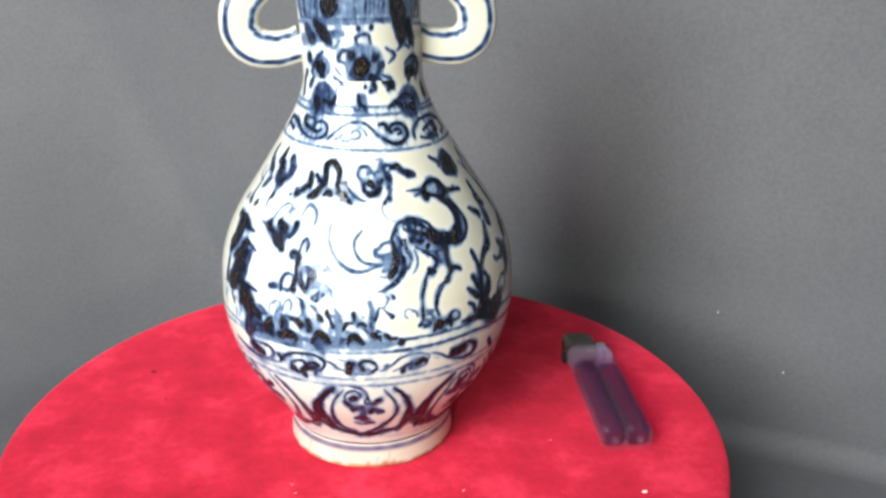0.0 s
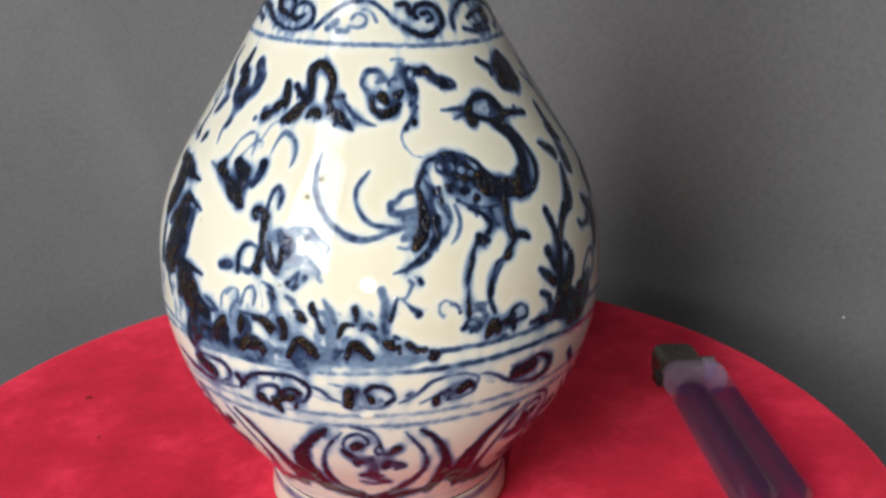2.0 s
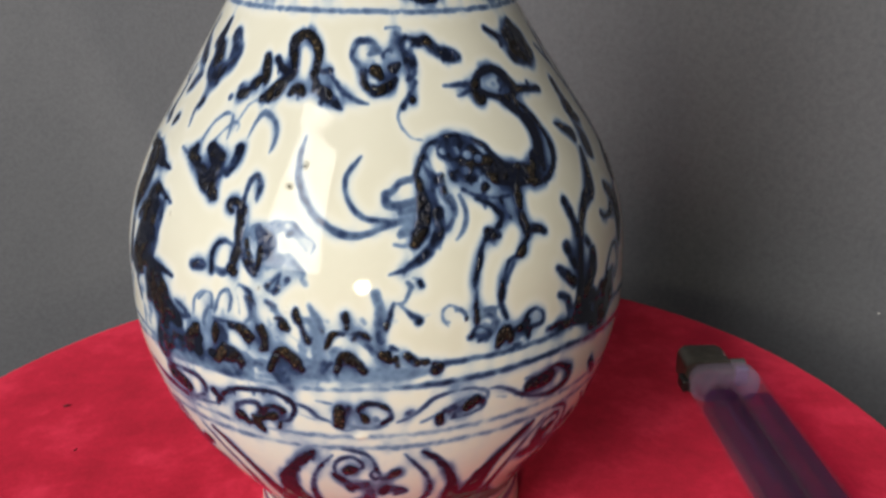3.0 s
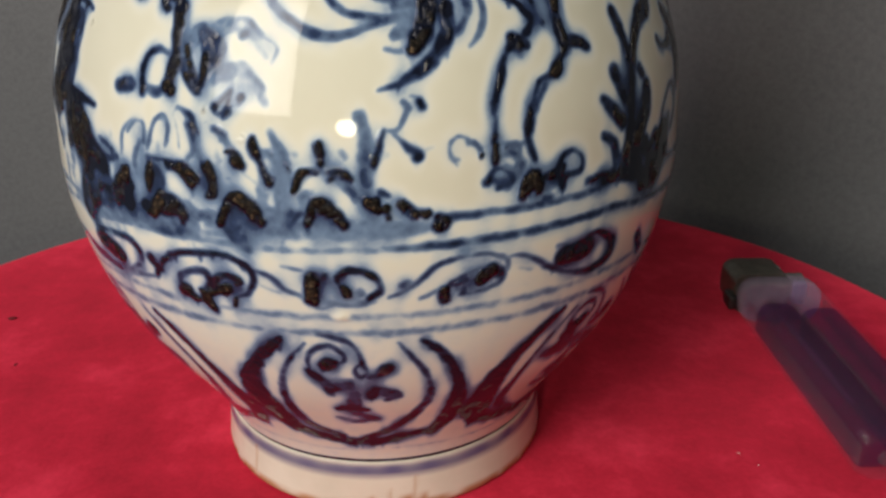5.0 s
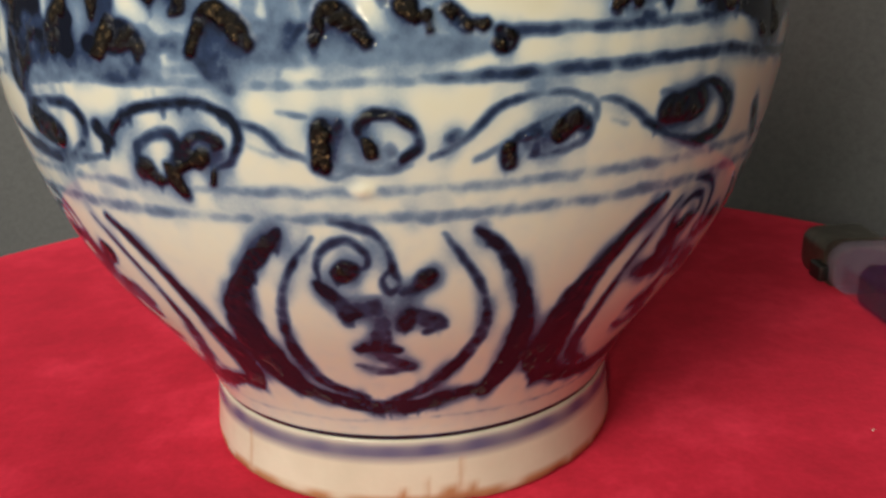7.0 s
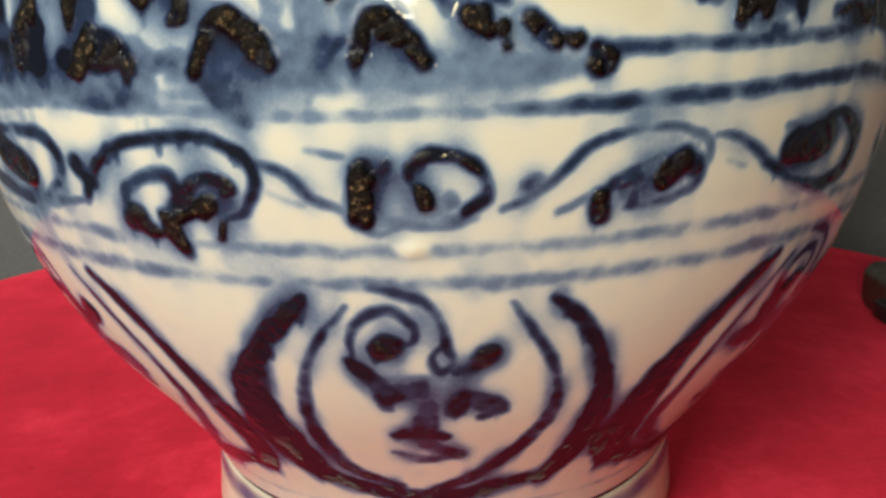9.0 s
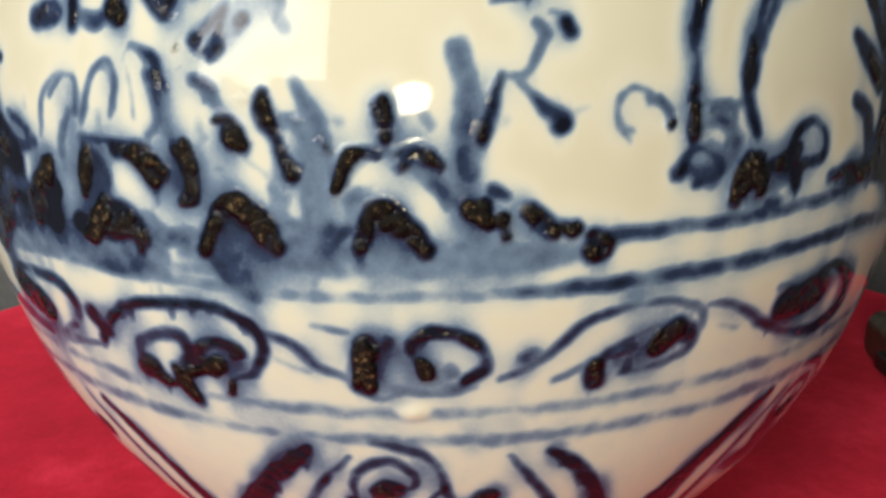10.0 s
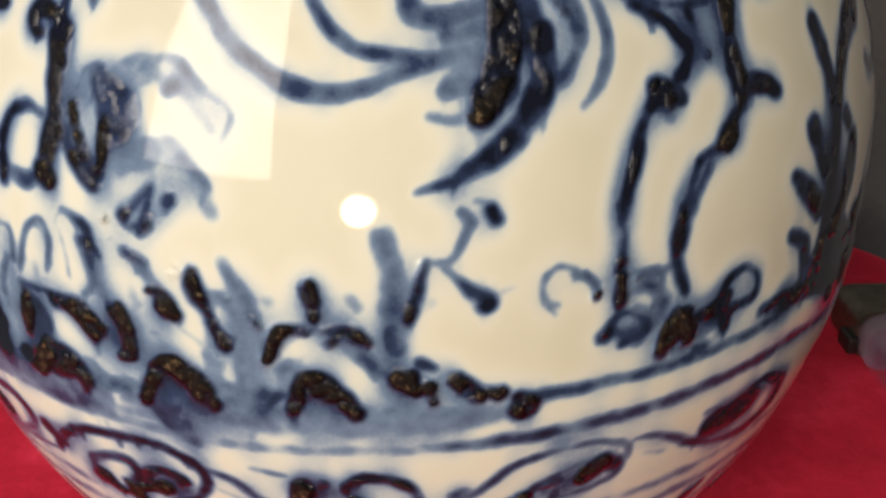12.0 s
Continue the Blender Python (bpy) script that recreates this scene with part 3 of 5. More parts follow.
# twin peak
pull(0.95, -31.5, 120.7, 1.58, -30.6, 118.6, 2.13, -29.6, 116.4, 1.47, iron=0.4)
pull(0.8, -27.8, 120.3, 1.49, -24.7, 118.6, 1.71, -22.4, 117.8, 1.69)
pull(0.85, -32.1, 116.3, 2.08, -33.4, 115.4, 2.46)
pull(0.95, -36.8, 113.7, 2.48, -34.4, 114.6, 1.36, iron=0.3)
pull(0.9, -29.3, 113.4, 1.54, -26.7, 114.2, 3.10, -24.5, 115.8, 2.75, -23.0, 116.9, 1.52, iron=0.3)
pull(1, -21.3, 119.1, 1.28, -22.6, 121.5, 1.88, -22.8, 123.7, 2.41, -19.9, 124.9, 1.97, -17.0, 124.1, 1.97, -14.9, 122.2, 1.94, -14.5, 120.0, 1.77, -14.9, 117.9, 1.28, iron=0.6)
pull(0.7, -22.0, 116.7, 1.17, -20.7, 118.3, 1.45)
pull(0.95, -21.2, 114.3, 1.16, -19.3, 115.4, 2.69, -17.5, 114.5, 1.65, iron=0.4)
pull(0.9, -15.8, 118.1, 1.20, -14.2, 116.3, 1.66, -14.6, 115.2, 1.54, iron=0.2)
pull(0.85, -13.6, 115.8, 1.42, -11.2, 114.6, 2.57, -8.2, 112.9, 1.85, -6.8, 112.1, 0.69)
pull(0.8, -12.9, 118.4, 1.33, -10.6, 118.5, 1.59)
pull(0.65, -10.5, 118.0, 1.18, -8.5, 116.4, 1.17, -5.9, 114.6, 1.30, -2.7, 113.3, 0.98, 0.1, 112.8, 0.38)
pull(0.8, -12.2, 113.2, 0.99)

# blossom with fine hairs
pull(0.5, -44.6, 104.9, 0.87, -43.3, 107.6, 0.84, -40.2, 109.8, 0.92, -37.3, 110.0, 0.80, -36.4, 107.9, 0.68, -36.4, 105.7, 0.52)
pull(0.45, -40.1, 105.3, 0.76, -38.1, 107.2, 0.73, -35.9, 108.7, 0.81, -34.0, 108.4, 0.55, -34.1, 107.3, 0.50)
pull(0.35, -35.2, 108.2, 0.69, -33.4, 111.4, 0.69, -30.6, 112.9, 0.75, -28.7, 112.3, 0.72)
pull(0.45, -30.4, 106.2, 0.47, -29.1, 109.1, 0.78, -27.1, 110.9, 1.67, -23.9, 109.7, 1.30, -22.6, 107.6, 1.17, -22.8, 105.5, 0.82, -23.3, 104.2, 0.41)
pull(0.9, -46.9, 102.4, 2.22, -42.8, 100.6, 2.76, -38.9, 98.3, 3.70, -36.2, 96.4, 2.67, -34.5, 95.6, 1.27, iron=0.3)
pull(0.85, -40.0, 103.7, 3.01, -36.5, 101.9, 3.91, -36.3, 99.1, 3.56)
pull(1, -38.2, 103.3, 2.00, -37.0, 100.7, 2.98, -38.1, 97.8, 2.70, iron=0.2)
pull(0.8, -31.3, 104.5, 2.17, -31.4, 102.9, 2.51, -33.2, 100.6, 2.43)
pull(0.9, -45.7, 103.3, 1.77, -45.9, 102.1, 2.64)
pull(0.6, -51.3, 102.6, 0.78, -48.3, 101.9, 1.02)
pull(0.7, -35.5, 96.2, 2.18)
pull(-0.5, -32.8, 104.4, 0.81, -33.7, 102.1, 0.99, -35.1, 100.9, 0.62)
pull(-0.4, -41.9, 102.4, 0.77, -41.7, 100.8, 0.75)

# scrolled rock
pull(0.75, -26.8, 95.3, 0.81, -26.8, 97.3, 0.94, -26.0, 99.6, 1.23, -24.7, 100.2, 1.27, -23.6, 98.7, 1.40, -24.1, 96.5, 0.92)
pull(1, -26.4, 92.1, 1.04, -27.1, 94.2, 1.28, -28.0, 95.3, 1.39, -30.0, 95.5, 1.56, -30.4, 94.3, 1.35, -29.2, 93.8, 0.93, iron=0.4)
pull(1, -27.7, 94.1, 1.34, -27.1, 92.0, 1.32, -27.1, 89.8, 1.32, -26.6, 87.7, 1.59, -27.3, 84.8, 1.84, iron=0.3)
pull(1, -27.8, 83.7, 2.22, -27.2, 83.2, 1.98, iron=0.6)
pull(0.85, -32.6, 82.3, 1.17, -32.7, 85.1, 1.16, -31.9, 87.6, 1.07, -30.0, 88.4, 0.93)
pull(0.75, -37.5, 82.7, 2.16, -35.6, 83.2, 2.14, -34.4, 83.2, 1.18)
pull(0.55, -32.8, 83.4, 0.97, -30.3, 82.7, 1.63, -28.9, 82.9, 1.39)
pull(0.7, -25.2, 89.0, 1.79, -24.3, 85.7, 2.73, -22.7, 83.6, 2.17, iron=0.5)
pull(0.6, -26.5, 86.5, 2.44, iron=0.4)
pull(0.5, -24.7, 90.1, 1.01, -23.9, 91.8, 0.68, -22.9, 90.3, 0.75, -23.6, 89.1, 0.62)
pull(0.5, -22.7, 91.3, 2.34, -20.5, 89.3, 4.05, -20.9, 87.1, 2.42, iron=0.2)
pull(0.28, -20.0, 91.6, 3.36, -17.5, 92.3, 2.22, -14.7, 90.8, 1.54, -13.4, 89.3, 1.54, -12.4, 88.2, 0.88)
pull(0.28, -15.9, 86.4, 2.90, -13.9, 84.4, 2.23, -12.5, 82.3, 1.55)
pull(0.2, -21.9, 82.6, 2.25, -18.2, 84.1, 3.34)
pull(0.9, -22.7, 83.3, 1.18, iron=0.5)
pull(0.8, -19.9, 81.4, 1.16, iron=0.4)
pull(0.7, -17.9, 80.7, 1.15, iron=0.4)
pull(0.5, -16.3, 81.9, 0.68)

# flower cluster
pull(0.55, -2.7, 119.5, 1.66, -4.3, 121.1, 1.19, -3.2, 123.3, 1.53, -0.0, 123.8, 1.60, 2.4, 123.2, 1.31)
pull(0.5, 0.8, 121.6, 1.82, 2.7, 122.1, 2.56)
pull(0.8, -1.1, 118.4, 1.65, -1.1, 116.3, 1.63, iron=0.3)
pull(0.9, -0.2, 115.8, 1.76, 2.1, 115.0, 2.32, 5.5, 115.7, 2.24, 7.6, 116.9, 1.20)
pull(1, 2.3, 118.4, 2.66, 3.6, 117.3, 1.70, iron=0.9)
pull(0.85, 7.3, 118.8, 2.47, 8.5, 119.3, 1.72, iron=0.2)
pull(0.6, 5.3, 121.0, 1.68, 8.4, 123.0, 1.68, 9.2, 125.0, 0.73)
pull(0.45, 6.2, 125.8, 0.67, 8.9, 125.9, 0.81, 10.9, 125.7, 0.63, 10.2, 124.3, 0.61)
pull(0.7, 10.5, 124.1, 1.73, 11.8, 121.3, 2.72, 12.5, 118.6, 2.62, 11.4, 116.8, 1.64)
pull(0.85, 12.0, 123.8, 1.89, 15.1, 123.1, 2.18, 18.1, 123.3, 2.37)
pull(-0.5, 12.8, 123.2, 0.97, 12.0, 121.9, 0.72)
pull(-0.6, -0.9, 122.2, 1.51)
pull(-0.4, 6.2, 121.0, 1.01)
pull(0.75, 18.5, 123.3, 1.97, 21.1, 121.5, 2.61, 25.0, 120.4, 3.27, 27.4, 120.1, 2.07)
pull(0.7, 13.0, 116.2, 1.05, 11.4, 114.6, 1.05, 9.8, 113.2, 0.92, 8.8, 111.9, 1.15)
pull(0.95, 11.5, 113.1, 1.47)
pull(0.45, 8.0, 111.9, 0.69, 7.3, 110.4, 0.57, 8.0, 108.5, 0.48, 9.9, 106.9, 0.49, 12.6, 106.3, 0.38)

# bud
pull(0.8, 56.9, 125.3, 1.54, 54.7, 122.9, 5.57, 55.6, 121.0, 8.60, 58.5, 118.9, 5.10)
pull(0.75, 49.7, 122.1, 1.64, 46.5, 120.9, 1.53)
pull(0.7, 50.7, 119.0, 4.56, 56.5, 117.9, 4.38)
pull(0.8, 42.1, 124.3, 1.54, 45.8, 122.9, 1.64, 49.5, 121.5, 2.23)
pull(0.85, 57.6, 124.4, 2.18, 52.9, 123.0, 1.49)
pull(0.6, 60.6, 119.9, 2.58, 61.3, 118.7, 2.58)

# large curving brushwork
pull(1, 29.8, 112.0, 2.03, 30.1, 114.5, 1.93, 32.7, 116.4, 1.71, 37.2, 117.2, 2.02, 40.6, 116.3, 2.24, 42.3, 114.5, 2.36, 43.2, 113.0, 2.24, 40.9, 111.8, 1.48, 37.4, 111.8, 1.53, 33.8, 112.8, 1.53, 31.4, 113.2, 1.76, iron=0.1)
pull(1, 30.7, 112.2, 2.22, iron=0.5)
pull(0.7, 39.1, 114.5, 1.84, 39.6, 113.6, 1.61, 37.7, 113.1, 0.98)
pull(0.3, 36.2, 114.4, 1.78)
pull(0.7, 20.6, 115.2, 0.53, 24.2, 115.1, 1.07, 28.5, 115.0, 1.63)
pull(0.6, 24.2, 113.2, 0.73, 28.5, 114.0, 1.48)
pull(0.9, 44.4, 112.8, 1.55, 48.4, 112.5, 1.65, 53.9, 111.8, 1.49)
pull(0.7, 50.0, 113.2, 1.52)
pull(0.97, 37.7, 111.3, 2.09, 40.8, 109.1, 2.23, 42.8, 106.6, 2.53, 43.2, 104.1, 2.89, 42.4, 101.8, 3.12, 40.3, 99.9, 4.10)
pull(0.95, 41.4, 111.1, 1.14, 44.6, 108.5, 1.22, 46.5, 105.4, 1.28, 47.0, 102.4, 1.48, 46.0, 99.6, 1.53, 43.8, 97.6, 1.25, 41.0, 96.4, 1.22, 36.9, 96.1, 1.18)
pull(0.9, 41.2, 98.6, 2.65, 37.8, 98.0, 3.55, 34.2, 98.0, 4.11, 30.2, 98.5, 4.12)
pull(0.85, 9.8, 100.4, 1.10, 11.1, 102.9, 1.11, 12.9, 105.0, 1.01, 15.9, 106.3, 1.07, 19.9, 106.8, 1.14, 23.5, 105.9, 1.09, 27.0, 104.3, 1.28, 28.5, 102.5, 1.46, 30.2, 100.7, 1.90, 33.3, 99.8, 2.03, 36.7, 99.6, 1.72)
pull(0.8, 17.6, 104.6, 4.41, 20.9, 103.3, 6.61, 24.0, 101.5, 5.23)
pull(0.75, 18.6, 100.3, 3.55, 22.0, 99.5, 3.12)
pull(-0.85, 14.3, 104.5, 1.07)
pull(-0.85, 16.9, 104.4, 1.02, 16.6, 104.0, 0.90)
pull(-0.85, 19.5, 104.1, 1.22)
pull(-0.85, 22.2, 103.3, 1.24)
pull(-0.75, 24.6, 102.4, 1.01)
pull(-0.6, 26.6, 103.6, 0.77)
pull(-0.8, 14.4, 101.9, 1.04)
pull(-0.85, 18.2, 101.6, 1.17)
pull(-0.85, 20.8, 100.6, 1.18)
pull(-0.75, 23.7, 100.1, 0.97)
pull(-0.6, 16.4, 99.8, 0.92)
pull(0.97, 27.1, 101.1, 3.52, 28.0, 99.3, 4.46, 31.8, 98.3, 3.84, iron=0.2)
pull(1, 24.8, 97.6, 1.86, 24.2, 97.1, 1.39, iron=0.5)
pull(1, 32.4, 96.5, 1.83, iron=0.3)
pull(0.6, 12.4, 103.9, 1.62, 12.6, 101.4, 1.83, 13.5, 99.1, 2.32)
pull(-0.5, 12.4, 102.9, 0.95, 13.3, 101.2, 0.69)
pull(0.5, 15.1, 100.1, 1.62, 15.2, 97.4, 1.85, 15.6, 95.8, 1.40, iron=0.4)
pull(0.9, 10.3, 99.9, 1.56, 10.6, 96.8, 2.21, 10.5, 93.6, 2.85, 9.2, 90.6, 2.84, 8.1, 89.0, 2.17, iron=0.5)
pull(0.6, 12.4, 97.6, 2.27, 12.9, 94.5, 2.26, 13.2, 91.9, 1.80)
pull(0.75, 13.7, 94.4, 2.02, 13.6, 91.8, 2.24, 12.2, 89.2, 1.99, 10.2, 87.2, 1.96, 7.7, 85.5, 1.40, 5.3, 84.5, 0.86, 3.0, 83.9, 0.43)
pull(0.5, 7.9, 89.1, 1.51, 6.1, 88.8, 1.08, 4.2, 89.2, 0.65)
pull(0.4, 8.9, 92.7, 2.18, 7.2, 91.7, 2.16, 5.6, 90.8, 1.51)
pull(0.5, 11.3, 99.3, 1.15, 9.0, 100.0, 1.36, 6.4, 99.6, 1.33, 4.3, 98.1, 1.55, 3.1, 97.7, 1.53, 3.6, 96.0, 1.99, 6.0, 95.8, 1.78, 8.6, 96.3, 1.55)
pull(-0.6, 6.7, 98.5, 1.11, 8.2, 99.0, 0.89)
pull(0.45, 5.9, 94.4, 1.33, 8.5, 94.8, 1.55, 10.3, 95.2, 1.11)
pull(0.5, -14.7, 107.6, 0.50, -15.3, 105.3, 0.98, -15.6, 102.8, 1.30, -15.1, 100.2, 1.47, -13.5, 97.2, 1.44, -11.0, 94.3, 1.54, -8.1, 92.3, 1.74, -4.8, 91.0, 1.73, -1.4, 91.1, 1.40, 1.6, 91.9, 1.19, 4.5, 92.7, 1.32, 7.3, 93.3, 1.32)
pull(0.55, -1.6, 104.2, 0.47, -3.6, 102.5, 0.92, -5.0, 100.4, 0.99, -4.8, 97.7, 1.09, -3.6, 95.7, 1.09, -1.4, 93.9, 1.09, 1.2, 93.3, 1.10, 4.6, 92.9, 1.33)
pull(0.65, 16.4, 96.3, 1.64, 16.7, 94.1, 1.39, 16.1, 92.6, 1.12, 14.9, 91.1, 0.89)
pull(0.5, 18.5, 96.6, 0.96, 19.1, 94.4, 1.08, 19.0, 92.4, 1.05, 17.9, 90.3, 1.03, 16.3, 89.0, 0.67)
pull(0.5, 13.6, 91.3, 0.88, 15.2, 90.6, 0.66, 16.3, 92.6, 0.67)
pull(0.7, 19.4, 97.6, 0.96, 21.9, 96.3, 0.96, 25.3, 95.5, 0.95, 28.9, 95.1, 0.94, 32.6, 95.2, 0.93)
pull(0.85, 22.0, 95.7, 0.97, 24.9, 94.3, 1.01, 26.3, 92.8, 1.31, 27.1, 91.7, 1.32)
pull(0.8, 27.4, 94.8, 0.80, 27.9, 92.8, 1.08, 28.9, 91.3, 1.34)
pull(0.9, 26.9, 91.4, 1.21, 26.0, 90.4, 1.48)
pull(1, 23.4, 89.6, 2.06, 25.0, 88.8, 1.85, iron=0.4)
pull(0.9, 23.1, 89.1, 1.43, 21.7, 87.6, 1.08, 20.9, 85.5, 1.08, 19.8, 82.8, 1.31, 19.5, 80.7, 1.44, iron=0.1)
pull(0.85, 32.0, 94.9, 1.99, 31.5, 92.3, 1.98, 31.8, 89.4, 2.25, 32.0, 87.0, 1.41)
pull(1, 33.2, 88.6, 1.84, 35.5, 88.1, 1.69, 36.6, 87.3, 1.36)
pull(0.7, 32.0, 87.0, 1.08, 31.0, 86.1, 1.06)
pull(1, 30.0, 84.8, 2.24, iron=0.6)
pull(0.7, 28.4, 83.7, 1.03, 26.7, 81.7, 1.02, 25.6, 79.6, 1.05)

# vine and plant at the edge
pull(0.85, 76.2, 123.2, 1.32, 73.7, 119.5, 1.08, 73.4, 114.8, 1.29, 75.4, 110.5, 1.09, 76.3, 105.9, 1.10, 76.4, 101.1, 1.10)
pull(0.7, 68.0, 119.3, 1.06, 71.7, 115.7, 0.85)
pull(0.85, 64.6, 112.1, 2.08, 64.4, 109.8, 2.07)
pull(0.8, 65.7, 108.7, 1.56, 63.4, 107.1, 2.57, 64.7, 105.0, 3.10, 67.5, 104.1, 2.10)
pull(0.85, 53.0, 105.0, 0.93, 56.8, 103.4, 2.47, 58.5, 101.7, 1.99)
pull(0.85, 62.8, 103.1, 1.28, 65.0, 100.7, 2.07, 63.4, 98.1, 3.58, 63.6, 97.0, 2.05)
pull(0.8, 78.2, 100.3, 1.78, 77.8, 96.6, 3.13, 74.2, 93.1, 3.93, 72.6, 90.7, 2.16)
pull(0.7, 78.4, 110.3, 1.33, 78.4, 108.2, 1.33)
pull(0.9, 59.1, 99.0, 1.25, 57.2, 95.0, 2.47, 55.4, 91.6, 3.91, 52.0, 89.9, 2.91, 49.0, 87.5, 2.12, 47.2, 84.2, 2.07, 46.0, 79.7, 1.85, 45.6, 74.5, 2.55, 44.5, 69.6, 2.93)
pull(0.85, 44.4, 91.6, 1.90, 45.2, 89.1, 2.27, 46.1, 85.7, 1.58, 46.0, 82.7, 1.21)
pull(0.75, 45.0, 86.7, 0.76, 45.5, 84.0, 1.17, 45.7, 80.9, 1.18)
pull(0.75, 41.8, 83.2, 2.35, 42.9, 81.0, 2.47, 44.6, 77.4, 1.86)
pull(0.8, 38.4, 79.5, 1.30, 40.8, 77.5, 2.45, 43.3, 75.2, 2.32)
pull(0.8, 48.9, 82.6, 1.91, 49.7, 81.7, 1.57)
pull(0.85, 50.5, 79.6, 2.82, 49.8, 76.4, 3.84, 48.2, 73.1, 3.75, 46.8, 71.5, 3.10)
pull(0.75, 38.6, 74.0, 1.29, 41.0, 72.1, 1.91, 41.6, 69.2, 1.86)
pull(0.8, 50.0, 70.3, 3.40, 48.7, 68.1, 3.88, 46.7, 66.0, 3.38)
pull(0.8, 53.8, 70.3, 3.98, 53.0, 66.4, 5.00)
pull(0.9, 64.0, 90.0, 2.06, 67.3, 86.2, 3.70, 67.6, 81.7, 3.73, 65.9, 78.1, 2.12, iron=0.2)
pull(0.8, 57.4, 85.9, 1.49, 58.9, 84.5, 0.84, 61.7, 84.6, 1.27)
pull(0.85, 63.7, 85.3, 2.41)
pull(0.8, 55.6, 69.5, 1.01, 57.0, 74.6, 1.01, 60.1, 77.7, 1.02, 63.2, 77.1, 1.04, 64.0, 73.1, 1.06, 62.2, 70.3, 1.05)
pull(0.9, 60.0, 72.7, 1.12)
pull(0.85, 35.1, 67.3, 1.29, 40.0, 67.8, 1.67, 45.6, 66.7, 2.23, 55.4, 65.4, 5.08)

# grass and rocks
pull(0.4, -37.6, 72.6, 0.91, -37.1, 75.5, 0.76, -35.9, 77.4, 0.59, -34.1, 78.4, 0.43, -32.6, 78.2, 0.61, -32.1, 76.9, 0.63, -32.5, 75.3, 0.63)
pull(0.4, -31.2, 75.6, 0.60, -30.9, 77.3, 0.55, -29.8, 78.8, 0.41, -28.6, 78.7, 0.53, -27.9, 77.3, 0.54, -27.9, 75.6, 0.60)
pull(0.4, -26.8, 79.5, 0.49, -26.5, 80.3, 0.44, -25.5, 80.6, 0.63, -24.5, 79.6, 0.45)
pull(0.35, -25.9, 75.0, 0.50, -26.0, 77.4, 0.38, -26.4, 79.1, 0.38)
pull(0.45, -33.4, 75.2, 1.09, -34.7, 72.3, 1.22, -34.5, 70.2, 1.43)
pull(0.6, -43.0, 74.1, 1.16, -40.8, 73.3, 1.36, -39.0, 71.8, 1.77)
pull(0.7, -45.4, 67.5, 6.14, -43.7, 66.2, 7.27)
pull(1, -36.6, 70.7, 1.29, -38.8, 67.7, 2.96, -39.2, 65.7, 3.00, iron=0.3)
pull(0.9, -36.2, 67.9, 1.76, -36.7, 66.0, 1.79)
pull(0.9, -31.7, 72.1, 1.25, -31.9, 70.2, 1.94, -32.2, 68.4, 1.49, iron=0.9)
pull(0.8, -32.1, 73.1, 0.89, -30.2, 73.0, 0.83, -27.8, 72.9, 0.77, -26.2, 73.0, 0.63)
pull(1, -28.2, 71.8, 0.71, -26.3, 71.7, 1.11, -24.9, 70.6, 1.62, -24.3, 69.6, 1.01, iron=0.8)
pull(0.9, -25.6, 72.0, 0.86, -24.2, 71.2, 1.19, -23.1, 70.8, 1.12, iron=0.6)
pull(0.8, -24.0, 78.7, 0.47, -23.5, 77.7, 0.82, -23.4, 76.3, 0.70, iron=0.3)
pull(0.6, -23.0, 76.7, 0.66, -23.5, 74.8, 0.85, -24.5, 73.7, 0.69)
pull(0.4, -22.0, 78.8, 0.38, -21.1, 79.3, 0.37, -20.7, 78.7, 0.43)
pull(0.55, -22.5, 76.9, 0.57, -22.2, 75.0, 0.57, -22.0, 73.6, 0.82)
pull(1, -22.1, 72.6, 1.17, -21.0, 71.3, 1.53, -21.0, 69.1, 1.89, -21.9, 68.5, 1.19, iron=0.5)
pull(1, -30.1, 67.8, 1.49, -29.6, 66.1, 3.73, -28.1, 65.6, 2.56, -26.8, 65.1, 1.53, -26.5, 63.6, 1.02, iron=0.4)
pull(1, -33.4, 65.4, 2.10, -32.0, 64.9, 2.39)
pull(0.9, -20.0, 78.3, 1.00, -19.1, 77.9, 0.79, iron=0.3)
pull(0.6, -19.4, 80.3, 0.55, -18.0, 81.1, 0.54, -17.2, 81.6, 0.62)
pull(0.6, -18.9, 77.0, 0.62, -18.0, 76.1, 0.72)
pull(0.9, -18.5, 75.2, 0.46, -17.5, 75.4, 0.78, -16.5, 74.5, 1.22, -16.2, 73.6, 0.81, iron=0.7)
pull(1, -19.1, 66.1, 0.71, -18.0, 68.8, 1.23, -16.5, 68.5, 2.08, -15.6, 66.7, 1.60, -14.1, 65.7, 1.47, iron=0.8)
pull(0.55, -17.6, 65.2, 1.53, -16.8, 63.7, 1.65, -16.0, 62.3, 1.17)
pull(0.4, -25.7, 66.5, 2.34, -23.6, 65.3, 2.17, -21.2, 65.8, 1.55)
pull(0.9, -14.4, 77.6, 0.64, -14.7, 76.2, 1.12, -14.2, 75.2, 1.09, iron=0.5)
pull(0.75, -13.8, 75.0, 0.59, -13.1, 73.8, 0.58)
pull(0.95, -13.0, 73.2, 0.67, -12.5, 71.8, 1.08, -12.2, 70.6, 1.03, iron=0.8)
pull(0.35, -13.0, 75.4, 1.38, -11.7, 75.1, 1.42, -10.4, 72.9, 1.40)
pull(0.5, -11.7, 75.1, 0.62, iron=0.5)
pull(0.6, -10.0, 73.8, 0.55, -9.3, 73.1, 0.66, iron=0.5)
pull(0.5, -10.1, 74.7, 0.61)
